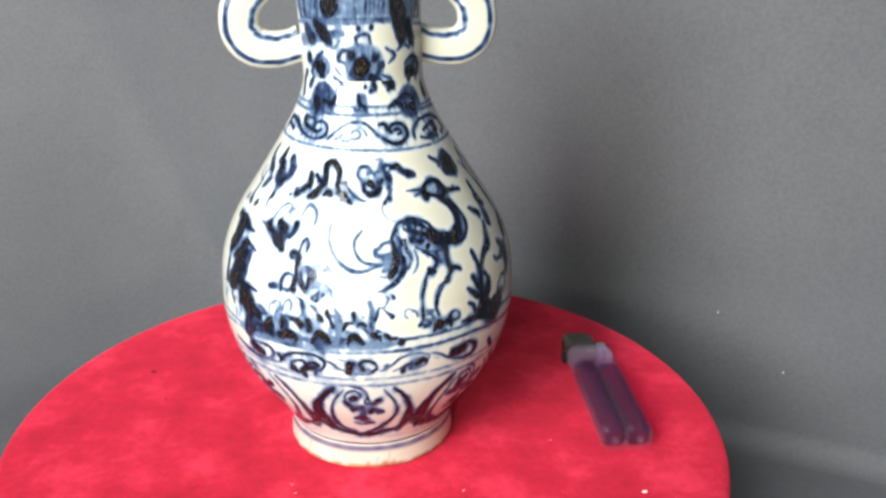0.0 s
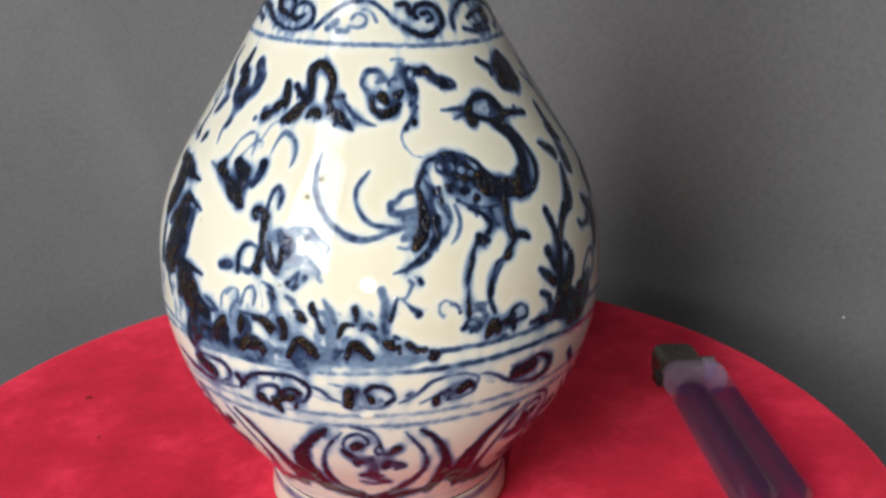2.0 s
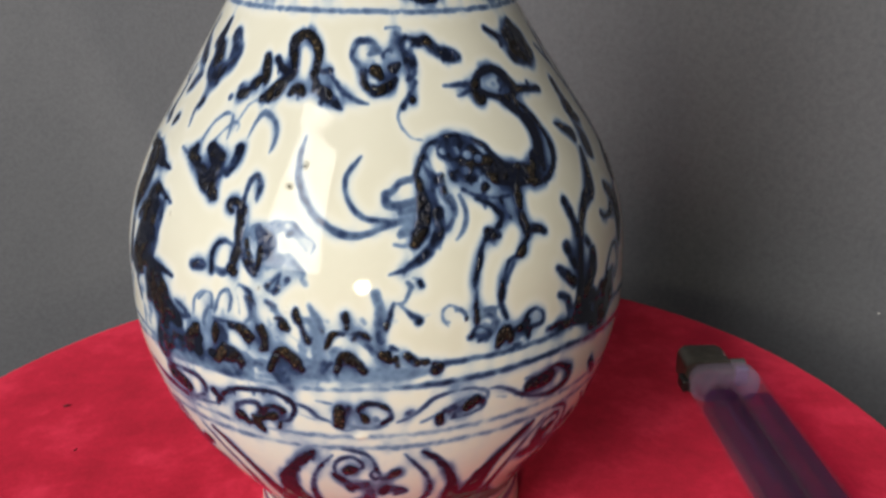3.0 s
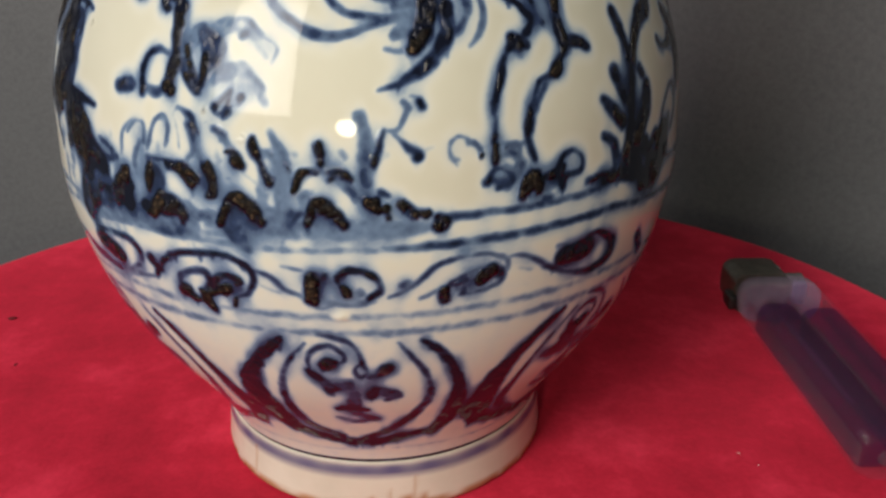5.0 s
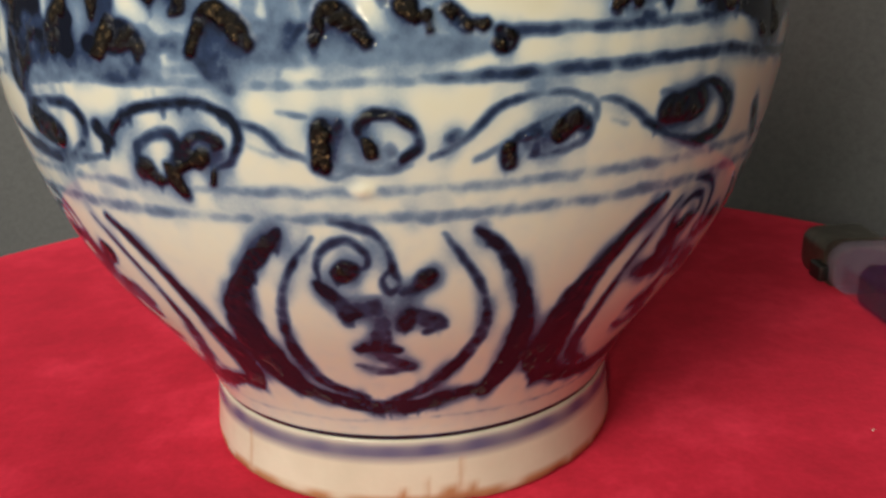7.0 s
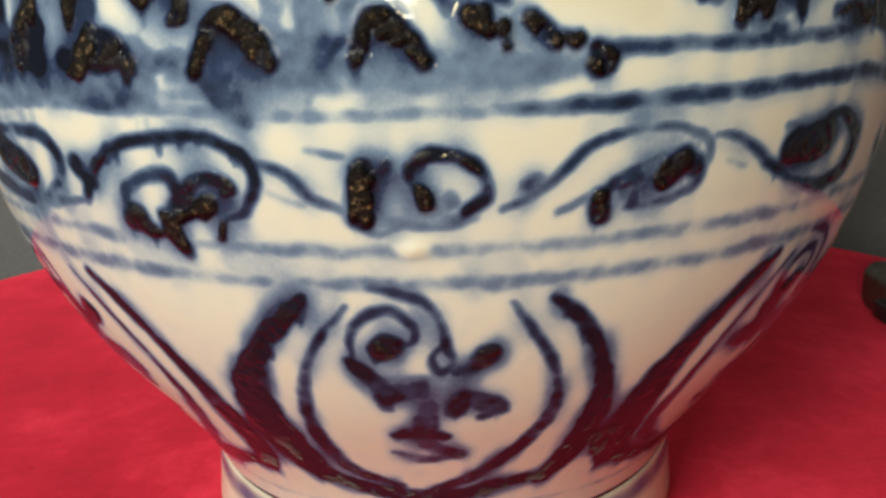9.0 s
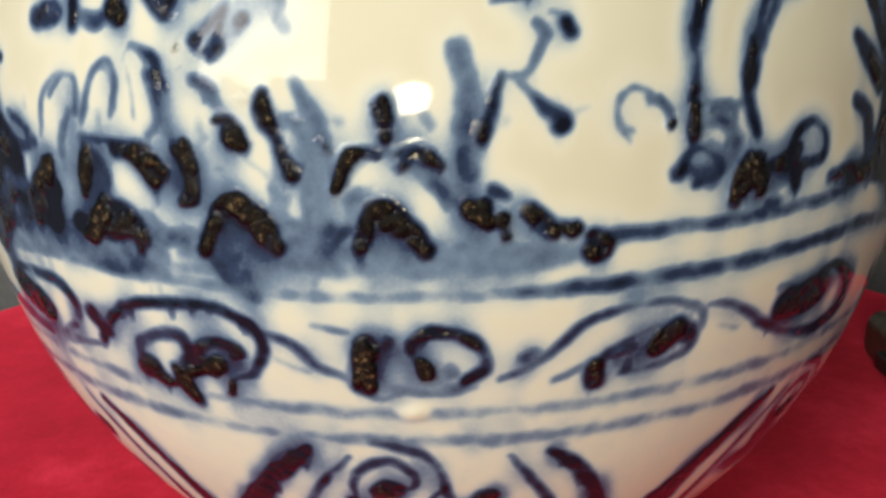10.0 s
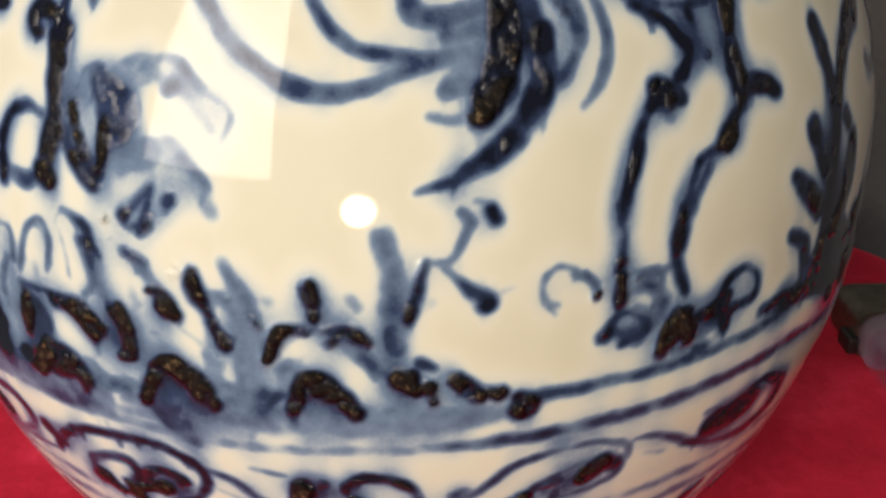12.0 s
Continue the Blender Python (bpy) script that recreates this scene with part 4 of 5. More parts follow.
pull(0.5, -10.9, 71.9, 1.39, -10.8, 69.3, 1.98, -10.1, 67.2, 2.60)
pull(0.95, -7.2, 73.0, 0.43, -8.0, 72.1, 0.86, -8.8, 70.3, 0.79, -9.4, 69.4, 0.62, iron=0.9)
pull(0.7, -7.0, 73.4, 0.62, -5.9, 73.2, 0.53, -5.0, 73.1, 0.52)
pull(0.95, -5.8, 76.6, 0.60, -5.3, 75.3, 0.85, -5.0, 74.0, 0.77, iron=0.7)
pull(0.4, -5.7, 77.2, 0.67)
pull(0.7, -4.4, 73.0, 0.44, -3.3, 73.0, 0.70, -2.1, 72.2, 0.62, iron=0.9)
pull(0.9, -4.3, 71.7, 0.59, -3.7, 72.4, 0.42, iron=0.8)
pull(0.6, -1.6, 73.0, 0.86, -1.0, 72.1, 0.85, iron=0.6)
pull(0.35, -2.3, 75.8, 1.27, -1.6, 74.8, 1.28)
pull(0.6, -8.2, 66.8, 1.18, -9.3, 65.7, 0.92)
pull(1, -6.5, 67.5, 0.83, -6.4, 66.1, 1.21, iron=0.5)
pull(0.95, -5.8, 68.6, 0.70, -5.0, 67.2, 1.23, -3.9, 66.7, 1.16, iron=0.9)
pull(1, -3.3, 66.2, 1.10, -2.4, 65.0, 1.22, iron=0.7)
pull(0.4, -12.5, 66.5, 2.33, -9.8, 65.3, 2.25)
pull(0.45, -8.0, 69.0, 1.32, -7.0, 70.1, 0.87)
pull(0.5, -1.0, 70.2, 1.07, -0.5, 68.6, 1.08)
pull(0.33, 0.1, 80.9, 1.21, 0.5, 79.6, 1.78, 0.9, 77.8, 1.63, 1.3, 75.2, 1.40, 1.4, 73.0, 1.42)
pull(0.85, 3.5, 78.6, 0.33, 3.0, 77.1, 0.58, 2.6, 75.6, 0.58, 2.0, 74.2, 0.67, iron=0.4)
pull(0.7, 2.0, 74.0, 0.68, iron=0.9)
pull(0.6, 0.9, 73.0, 1.67, 1.2, 71.1, 1.69)
pull(0.55, 3.7, 78.6, 0.50, 5.0, 78.5, 0.66, 5.7, 78.9, 0.59, 6.2, 79.7, 0.76, 6.8, 81.0, 0.99)
pull(0.45, 6.4, 82.2, 0.97, 7.1, 81.4, 1.22)
pull(1, 8.6, 82.3, 0.98, 8.9, 81.6, 1.07, iron=0.2)
pull(0.35, 7.5, 83.1, 0.57, 8.6, 82.9, 0.57)
pull(0.6, 5.0, 78.1, 0.57, 6.2, 76.9, 0.74, 7.1, 75.9, 1.08, 8.1, 75.2, 1.42)
pull(0.9, 8.1, 74.6, 1.29)
pull(0.3, 9.2, 75.8, 0.62, 10.4, 76.1, 0.35)
pull(0.15, 4.0, 75.1, 1.09)
pull(0.45, 13.9, 73.9, 0.44, 12.9, 74.4, 0.60, 12.4, 75.7, 0.62, 12.7, 76.7, 0.45)
pull(0.55, 15.0, 76.4, 0.69, 16.2, 75.9, 0.79, 16.9, 75.3, 0.71)
pull(0.9, 17.0, 74.2, 0.66, iron=0.8)
pull(1, 1.3, 67.9, 1.31, 2.2, 68.5, 1.51, iron=0.5)
pull(0.95, 3.5, 67.3, 1.23, iron=0.4)
pull(0.7, 2.9, 70.0, 0.94, 4.0, 69.2, 0.74)
pull(0.95, 6.0, 67.9, 1.05, 6.6, 66.5, 1.07, iron=0.9)
pull(1, 8.2, 66.6, 0.89, 9.0, 66.2, 1.10, iron=0.4)
pull(1, 10.7, 65.7, 1.18, 11.2, 64.2, 1.33, 10.3, 63.5, 0.57, iron=0.9)
pull(0.35, 2.7, 65.7, 1.27, 5.3, 64.6, 1.13)
pull(0.75, 18.8, 81.5, 0.77, 19.0, 79.3, 0.79, 19.0, 77.5, 0.90, 18.8, 75.7, 1.03)
pull(1, 19.0, 74.9, 1.10, 18.8, 73.4, 0.80, 19.0, 72.5, 0.40, iron=0.4)
pull(0.6, 19.5, 75.3, 0.49, 20.9, 75.6, 0.68, 22.2, 75.6, 0.57)
pull(0.8, 20.6, 75.0, 0.59, iron=0.3)
pull(0.55, 22.5, 75.6, 0.51, 23.1, 74.0, 0.68, 22.6, 72.7, 0.68, 22.0, 71.3, 0.93, 21.5, 69.9, 1.25)
pull(0.9, 17.8, 70.2, 1.42, 18.3, 70.6, 0.96)
pull(0.5, 18.8, 71.0, 0.55, 19.7, 69.8, 0.66, 21.0, 68.7, 0.76, 21.7, 69.4, 0.93)
pull(0.95, 24.9, 80.2, 1.16, 24.4, 78.4, 1.29, 24.1, 76.7, 1.04, iron=0.3)
pull(0.7, 24.2, 76.1, 0.99, 24.8, 74.1, 1.14, 25.5, 72.1, 1.03)
pull(1, 24.6, 70.8, 1.11, 24.4, 68.7, 1.86, 23.5, 67.0, 1.29, iron=0.5)
pull(1, 26.3, 69.3, 1.78, 26.0, 67.7, 1.48, iron=0.7)
pull(0.9, 27.2, 69.8, 1.37, 29.1, 69.9, 2.01, 30.3, 70.7, 1.10)
pull(0.8, 29.3, 71.2, 0.86, 30.3, 72.5, 0.88, 31.3, 72.9, 0.65, 32.8, 72.8, 0.53, 34.1, 71.5, 0.69, 34.1, 70.2, 0.92, 33.2, 69.3, 1.11, 31.7, 69.2, 1.36, 30.4, 68.7, 1.77, 30.4, 67.6, 1.54)
pull(0.6, 27.0, 66.3, 1.20, 28.3, 66.4, 1.09)

# stems above the tufts
pull(0.75, 25.4, 90.5, 0.83, 24.2, 88.6, 1.13, 22.4, 88.1, 0.73, 20.8, 86.2, 0.85, 19.8, 83.5, 0.94, 19.4, 80.6, 0.88, 19.3, 77.8, 0.89)
pull(1, 24.1, 88.4, 1.25, iron=0.4)
pull(0.8, 31.0, 86.8, 0.85, 29.4, 84.7, 0.91, 26.8, 83.6, 0.74, 25.6, 81.7, 0.86, 25.0, 79.0, 1.27, 24.7, 76.8, 1.03)
pull(1, 29.2, 84.4, 1.49, iron=0.6)

# dark heart of the grass
pull(0.95, -28.3, 72.3, 1.33, -25.3, 72.0, 2.20, -23.5, 70.6, 1.58, iron=0.8)
pull(0.9, -31.2, 66.1, 1.79, -27.9, 66.4, 2.90, -26.1, 64.7, 1.69, iron=0.6)
pull(0.9, -21.3, 73.4, 1.02, -20.7, 71.0, 1.79, -20.8, 68.6, 1.11, iron=0.6)
pull(0.9, -17.2, 74.1, 1.63, -16.2, 73.4, 1.62, iron=0.7)
pull(1, -20.2, 64.4, 1.24, -17.9, 68.4, 2.02, -15.5, 67.4, 2.63, -13.9, 65.2, 1.58, iron=0.8)
pull(0.9, -14.6, 77.3, 0.76, -14.0, 75.6, 1.30, -13.2, 73.8, 0.78, iron=0.7)
pull(0.9, -13.1, 73.2, 1.29, -12.0, 71.1, 1.41, iron=0.6)
pull(0.95, -8.9, 70.0, 0.64, -7.7, 72.9, 1.03, -5.6, 72.8, 0.66, iron=0.8)
pull(0.95, -5.2, 77.1, 0.66, -4.9, 75.8, 1.12, -4.7, 74.4, 0.66, iron=0.8)
pull(0.95, -4.1, 71.6, 0.61, -3.0, 73.1, 1.08, -0.9, 71.9, 0.66, iron=0.8)
pull(1, -7.2, 65.3, 1.00, -5.9, 68.4, 1.84, -3.8, 67.2, 2.00, -2.0, 65.1, 1.18, iron=0.8)
pull(0.95, 1.0, 68.5, 1.56, 2.5, 67.2, 1.59, iron=0.7)
pull(0.9, 3.7, 67.7, 0.95, 3.8, 66.1, 0.97, iron=0.7)
pull(1, 5.7, 68.0, 1.71, 7.4, 66.3, 1.72, iron=0.8)
pull(0.9, 9.2, 66.3, 1.22, iron=0.6)
pull(1, 11.1, 64.5, 2.45, iron=0.9)
pull(0.45, 0.8, 81.0, 1.24, 1.1, 77.7, 2.09, 0.8, 74.2, 2.15, 0.7, 70.7, 1.33, soft=0.9)
pull(0.7, 3.7, 78.7, 0.63, 2.9, 76.3, 1.06, 2.1, 73.1, 0.65)
pull(0.34, -21.4, 64.2, 2.60, -13.3, 64.5, 3.81, -6.0, 64.1, 3.52, 1.8, 64.4, 4.14, 9.1, 64.4, 2.11, soft=1)
pull(0.4, -11.8, 78.3, 1.13, -10.0, 74.8, 1.86, -9.6, 71.0, 1.78, -11.3, 67.4, 1.11, soft=0.8)
pull(0.5, -18.6, 63.9, 3.09, -17.0, 61.5, 3.05, soft=0.7)
pull(0.55, -24.4, 78.7, 1.15, -22.8, 75.1, 1.87, -21.0, 71.4, 1.07, soft=0.6)
pull(0.5, -19.1, 78.0, 1.38, -17.1, 75.0, 1.34, soft=0.6)
pull(0.55, -32.3, 72.9, 1.60, -30.4, 70.8, 2.83, -29.9, 66.6, 1.87, soft=0.6)
pull(0.45, -4.7, 73.2, 1.21, -2.2, 71.3, 2.09, 0.6, 68.5, 1.33, soft=0.8)
pull(0.4, -9.5, 66.5, 1.11, -7.8, 68.9, 1.80, -6.3, 70.2, 1.12, soft=0.8)
pull(0.5, -41.0, 65.0, 2.46, -35.2, 64.0, 3.88, -29.9, 62.7, 3.71, -24.5, 62.0, 1.83, soft=0.7)
pull(0.5, 19.7, 73.5, 0.92, 21.8, 74.1, 1.36, 23.4, 71.7, 1.71, 21.3, 70.1, 1.95, 18.2, 70.4, 1.04, soft=0.7)
pull(0.8, 23.8, 68.2, 1.49, 25.3, 69.8, 2.51, 25.9, 70.4, 1.46, iron=0.5)

# glaze drop over the line
pull(-0.8, -4.6, 49.7, 1.79, -2.8, 49.7, 1.76)

# old trunk
pull(0.95, -73.2, 100.6, 2.42, -63.4, 99.8, 4.08, -57.5, 98.5, 1.57, -52.7, 98.3, 0.58)
pull(0.95, -68.5, 98.0, 4.18, -65.0, 95.2, 7.04, -67.0, 91.0, 6.52, -66.8, 88.9, 4.15, iron=0.3)
pull(0.8, -56.8, 94.8, 1.68, -50.7, 93.3, 1.07, -47.9, 92.5, 0.50)
pull(1, -56.9, 92.1, 5.64, -56.5, 88.0, 7.32, -58.0, 83.2, 7.97, -60.0, 79.0, 7.50, -62.7, 76.5, 4.11, iron=0.2)
pull(0.9, -60.1, 89.9, 2.29, -62.9, 87.1, 2.03)
pull(0.62, -53.0, 90.1, 6.02, -53.8, 85.1, 6.68, -54.5, 81.3, 6.16)
pull(0.8, -57.1, 79.1, 3.80, -49.7, 79.7, 2.12, -43.8, 79.0, 0.87)
pull(0.8, -60.5, 75.7, 2.73, -56.2, 76.6, 1.41)
pull(1, -50.9, 75.7, 8.09, -49.2, 73.9, 8.24, iron=0.5)
pull(0.9, -54.1, 71.7, 2.46, iron=0.2)
pull(0.75, -46.9, 71.6, 6.68, -44.6, 69.3, 7.76, -47.7, 65.1, 6.83, -49.5, 62.0, 5.86)
pull(0.6, -42.4, 71.4, 1.88, -39.0, 71.5, 0.91)
pull(0.9, -66.6, 84.4, 2.67, -66.3, 79.9, 2.68, -66.3, 76.7, 2.69)
pull(0.7, -61.2, 73.1, 1.46, -59.2, 69.8, 1.46)
pull(0.9, -62.2, 106.9, 2.33, -63.1, 105.9, 1.46)
pull(0.7, -69.9, 116.3, 0.96, -69.2, 112.2, 1.19, -72.1, 106.0, 0.96)
pull(0.4, -49.7, 61.5, 3.36, -38.4, 62.3, 2.91, -24.7, 63.3, 2.53)
pull(0.9, -37.4, 69.7, 2.86, -37.2, 65.4, 3.31)

# growth at the turning edge
pull(0.85, 79.3, 121.2, 1.00, 78.7, 109.2, 1.25, 78.6, 100.7, 1.25)
pull(0.95, 64.8, 111.3, 2.06, 65.0, 110.0, 1.47)
pull(0.95, 65.9, 106.8, 2.65, 65.1, 104.9, 2.64, iron=0.2)
pull(0.9, 55.4, 104.1, 1.68, 58.4, 102.5, 2.27, 58.2, 101.1, 1.70)
pull(0.9, 62.6, 100.8, 1.74, 63.0, 98.3, 2.90, 63.5, 97.1, 1.74)
pull(0.95, 78.6, 100.7, 2.01, 77.4, 95.2, 3.01, 74.6, 90.1, 2.97)
pull(0.95, 70.8, 87.6, 2.41, 69.1, 82.5, 3.36, 66.7, 77.7, 2.38)
pull(0.9, 57.9, 84.8, 1.02, 62.6, 84.1, 0.94)
pull(0.85, 57.2, 69.4, 6.94, 54.3, 65.6, 6.89, 49.7, 64.1, 3.94)
pull(0.7, 41.1, 71.4, 1.77, 43.1, 68.9, 2.05, 50.4, 69.3, 3.28)
pull(0.85, 38.2, 66.6, 1.55, 43.4, 66.4, 2.01, 53.9, 64.1, 3.09)

# shoulder scrolls
pull(0.8, -77.4, 130.4, 1.22, -76.1, 134.4, 1.22, -75.8, 136.3, 1.53, -62.8, 136.2, 1.78, -52.5, 133.5, 1.46, -42.8, 131.9, 1.12, -33.9, 131.8, 1.22, -28.7, 133.5, 1.31, -28.6, 135.8, 1.18, -33.2, 137.5, 1.11, -39.0, 137.0, 1.24, -40.5, 135.2, 1.21, -36.0, 134.1, 1.11, -32.7, 134.9, 1.09)
pull(0.95, -52.1, 137.7, 2.83, -50.4, 135.9, 1.82, -43.2, 134.7, 1.50, -36.3, 133.7, 1.11, iron=0.2)
pull(0.8, -48.8, 138.3, 1.14, -43.0, 138.1, 1.13, -39.2, 137.2, 0.75)
pull(0.75, -77.1, 132.1, 1.53, -76.6, 134.4, 1.53, -62.8, 133.1, 1.49)
pull(0.6, -26.2, 132.1, 1.06, -21.5, 134.5, 1.21, -14.7, 137.0, 1.16, -7.6, 138.0, 1.12, -0.6, 137.7, 1.10, 4.4, 136.0, 1.10, 9.4, 133.6, 1.31, 15.5, 131.3, 1.35)
pull(0.4, -19.8, 132.2, 1.99, -16.0, 133.8, 1.74)
pull(0.42, -10.7, 132.6, 1.10, -5.1, 132.6, 1.11, -3.2, 134.3, 0.90, -7.2, 135.4, 0.93, -9.8, 134.1, 0.93)
pull(0.38, 1.4, 133.7, 1.07, -1.1, 135.7, 0.90, -5.1, 136.2, 0.91)
pull(0.4, -15.5, 131.7, 1.68, -11.2, 131.7, 1.48)
pull(0.95, 10.6, 137.0, 1.10, 15.5, 137.2, 1.56, 16.5, 135.3, 1.55, 19.7, 134.2, 1.19, iron=0.2)
pull(0.95, 18.3, 135.2, 1.08, 20.8, 136.7, 1.09, 26.8, 136.9, 1.38, 30.9, 135.5, 1.55, 31.2, 133.0, 1.60, 27.2, 131.1, 1.45, 21.1, 130.4, 1.52, 16.8, 131.3, 1.36, 12.5, 132.7, 1.14, iron=0.1)
pull(0.9, 21.9, 135.0, 1.09, 25.9, 135.1, 1.22, 27.0, 133.9, 1.13, 24.0, 133.3, 0.90)
pull(0.9, 16.6, 131.0, 1.33, 25.0, 130.3, 1.38)
pull(0.85, 36.5, 131.7, 1.35, 37.7, 134.1, 1.26, 44.0, 136.5, 1.14, 52.3, 137.4, 1.14, 63.0, 137.2, 1.61, 73.3, 135.1, 1.79, 74.2, 133.0, 1.79)
pull(0.9, 46.8, 133.4, 1.15, 54.4, 134.6, 1.33, 61.3, 134.5, 2.56, 61.5, 132.7, 2.56, 55.5, 131.6, 1.35, 49.4, 131.5, 1.12, iron=0.1)
pull(0.8, 41.9, 131.2, 1.02, 51.3, 130.3, 1.17, 61.2, 130.4, 0.96)
pull(0.6, 76.9, 132.0, 1.21, 67.2, 130.5, 1.48)

# lower neck
pull(0.85, -45.4, 144.2, 4.06, -42.6, 142.4, 3.02)
pull(0.6, -39.7, 147.0, 1.07, -37.7, 149.6, 0.79, -33.0, 148.2, 1.10, -33.1, 144.4, 1.52, -27.5, 141.5, 1.14)
pull(0.4, -25.6, 147.8, 0.85, -22.4, 150.1, 0.56, -14.6, 150.2, 0.56)
pull(0.8, -37.3, 144.5, 1.89, -28.6, 143.6, 2.34, -25.9, 146.2, 1.68)
pull(0.75, -4.6, 147.2, 1.29, -3.9, 144.3, 1.83, -0.1, 143.1, 1.46)
pull(0.55, -7.4, 142.2, 1.83, 1.7, 141.5, 1.82)
pull(0.75, 20.6, 142.4, 1.47, 29.4, 144.4, 2.22, 39.7, 146.1, 1.88, 46.4, 144.7, 2.66, 43.5, 141.7, 3.38)
pull(0.8, 31.4, 143.0, 2.26, 45.7, 141.6, 2.45)
pull(0.5, 47.7, 145.9, 0.96, 52.4, 148.3, 0.76, 53.8, 145.6, 1.26)
pull(0.8, 67.5, 148.4, 2.61, 67.8, 145.0, 2.98)
pull(0.95, 18.7, 151.4, 0.93, 23.3, 151.7, 1.49, 25.5, 150.2, 2.28, 22.5, 148.7, 1.30, iron=0.2)
pull(0.75, 9.1, 151.2, 1.85, 10.7, 149.5, 1.85, 6.0, 148.3, 1.47)
pull(0.9, 1.9, 150.0, 1.29)
pull(0.8, -62.6, 154.1, 1.80, -70.5, 149.9, 2.14, -67.5, 145.6, 1.82)
pull(0.7, -51.9, 152.1, 1.85, -58.0, 149.0, 2.25)
pull(0.95, -44.2, 156.7, 3.47, -40.4, 153.9, 3.08)
pull(0.4, -24.7, 156.6, 0.97, -21.3, 154.6, 0.94, -16.9, 153.6, 0.75)
pull(0.85, 45.2, 155.0, 2.85, 47.3, 151.9, 1.98)
pull(0.7, 16.0, 156.1, 1.48, 13.3, 153.6, 1.67, 16.4, 152.2, 1.30)
pull(0.7, -10.7, 155.2, 1.49, -7.2, 153.5, 1.48, -3.0, 153.2, 1.11)

# neck flowers
pull(0.34, -66.5, 178.2, 8.39, -21.1, 179.0, 8.68, 5.6, 179.2, 8.57, 36.4, 178.8, 8.64, 64.9, 178.0, 5.36, soft=1)
pull(0.36, 1.1, 157.2, 14.09, soft=1.2)
pull(0.4, -40.4, 156.2, 7.90, soft=1)
pull(0.4, 52.4, 154.9, 7.96, soft=1)
pull(0.5, -40.4, 144.6, 11.24, soft=0.8)
pull(0.5, 42.5, 143.4, 10.93, soft=0.8)
pull(0.4, -1.7, 146.4, 3.82, -1.2, 142.7, 3.80, soft=0.8)
pull(0.4, -64.8, 165.3, 5.00, -17.3, 169.0, 3.11, soft=0.8)
pull(0.9, -0.5, 157.3, 6.40, iron=1)
pull(0.75, -8.8, 161.2, 3.22)
pull(0.75, 12.0, 160.4, 3.20)
pull(0.75, 17.0, 157.5, 3.21)
pull(0.8, 8.0, 152.9, 3.20)
pull(0.75, -1.7, 152.5, 3.20)
pull(0.7, -8.7, 154.9, 2.99)
pull(0.7, -15.2, 158.5, 0.77, -21.2, 159.7, 1.40, -16.4, 162.9, 1.29, -8.5, 162.5, 0.77)
pull(0.7, -2.2, 164.8, 0.77, -3.7, 167.7, 1.29, 6.3, 168.6, 1.28, 9.2, 165.4, 0.77)
pull(0.7, 22.2, 163.7, 0.77, 31.4, 161.0, 1.36, 24.6, 158.2, 0.77)
pull(0.7, 17.5, 154.1, 0.77, 25.6, 152.8, 1.29, 28.3, 151.1, 0.80)
pull(0.9, 26.4, 150.1, 3.07, iron=0.1)
pull(0.95, -40.4, 156.2, 4.48, iron=0.1)
pull(0.7, -54.8, 153.8, 1.53, -45.3, 158.8, 1.99, -36.4, 162.2, 0.96)
pull(0.6, -26.9, 153.1, 0.98, -19.0, 151.2, 0.97)
pull(0.5, -17.8, 166.5, 0.65, -24.1, 163.8, 1.08, -30.1, 164.4, 0.65)
pull(0.9, 50.6, 153.8, 4.96, iron=0.1)
pull(0.8, 41.8, 157.4, 0.81, 52.3, 159.9, 1.32, 63.5, 156.1, 2.54, 58.3, 151.9, 1.35)
pull(0.6, 34.0, 162.6, 0.78, 41.4, 164.4, 1.30, 49.4, 162.7, 0.80)
pull(0.8, -55.4, 159.1, 3.73)
pull(0.95, -25.3, 181.0, 6.71, -27.4, 177.9, 6.92, iron=0.2)
pull(0.9, -42.3, 171.7, 3.32, -34.3, 168.5, 4.72, -28.5, 165.6, 2.62, iron=0.1)
pull(0.7, -55.5, 169.8, 4.28, -49.8, 166.5, 5.36)
pull(1, 32.8, 182.1, 3.94, 37.4, 175.4, 6.95, 39.5, 167.0, 4.41, iron=0.3)
pull(0.9, 48.9, 171.7, 3.72, 53.2, 165.5, 4.11)
pull(0.8, 10.3, 171.0, 1.92)
pull(0.8, -1.0, 170.6, 1.93)
pull(0.5, -66.4, 173.4, 1.26, -28.3, 173.6, 1.31, 4.8, 174.0, 1.28, 36.0, 173.6, 1.30, 68.1, 173.2, 0.81)
pull(0.55, -66.7, 181.1, 1.89, -66.9, 173.8, 1.89)
pull(0.55, -57.6, 180.8, 2.47, -56.4, 174.8, 2.46)
pull(0.4, -45.8, 181.4, 2.94, -51.0, 174.4, 3.08)
pull(0.55, -38.9, 181.6, 2.35, -42.0, 174.0, 2.57)
pull(0.34, -34.7, 181.8, 1.61, -34.7, 174.3, 1.59)
pull(0.28, -28.8, 182.0, 1.19, -28.5, 176.0, 1.19)
pull(0.28, -22.6, 182.2, 1.53, -23.8, 174.7, 1.55)
pull(0.48, -16.3, 182.4, 1.62, -18.3, 175.8, 1.66)
pull(0.28, -13.6, 182.4, 1.39, -14.5, 174.8, 1.40)
pull(0.4, -7.2, 182.5, 1.16, -9.1, 175.1, 1.16)
pull(0.55, -3.0, 182.6, 1.55, -3.3, 175.1, 1.54)
pull(0.4, 0.6, 182.6, 1.16, 0.4, 176.1, 1.16)
pull(0.55, 7.0, 182.5, 1.35, 6.1, 176.3, 1.35)
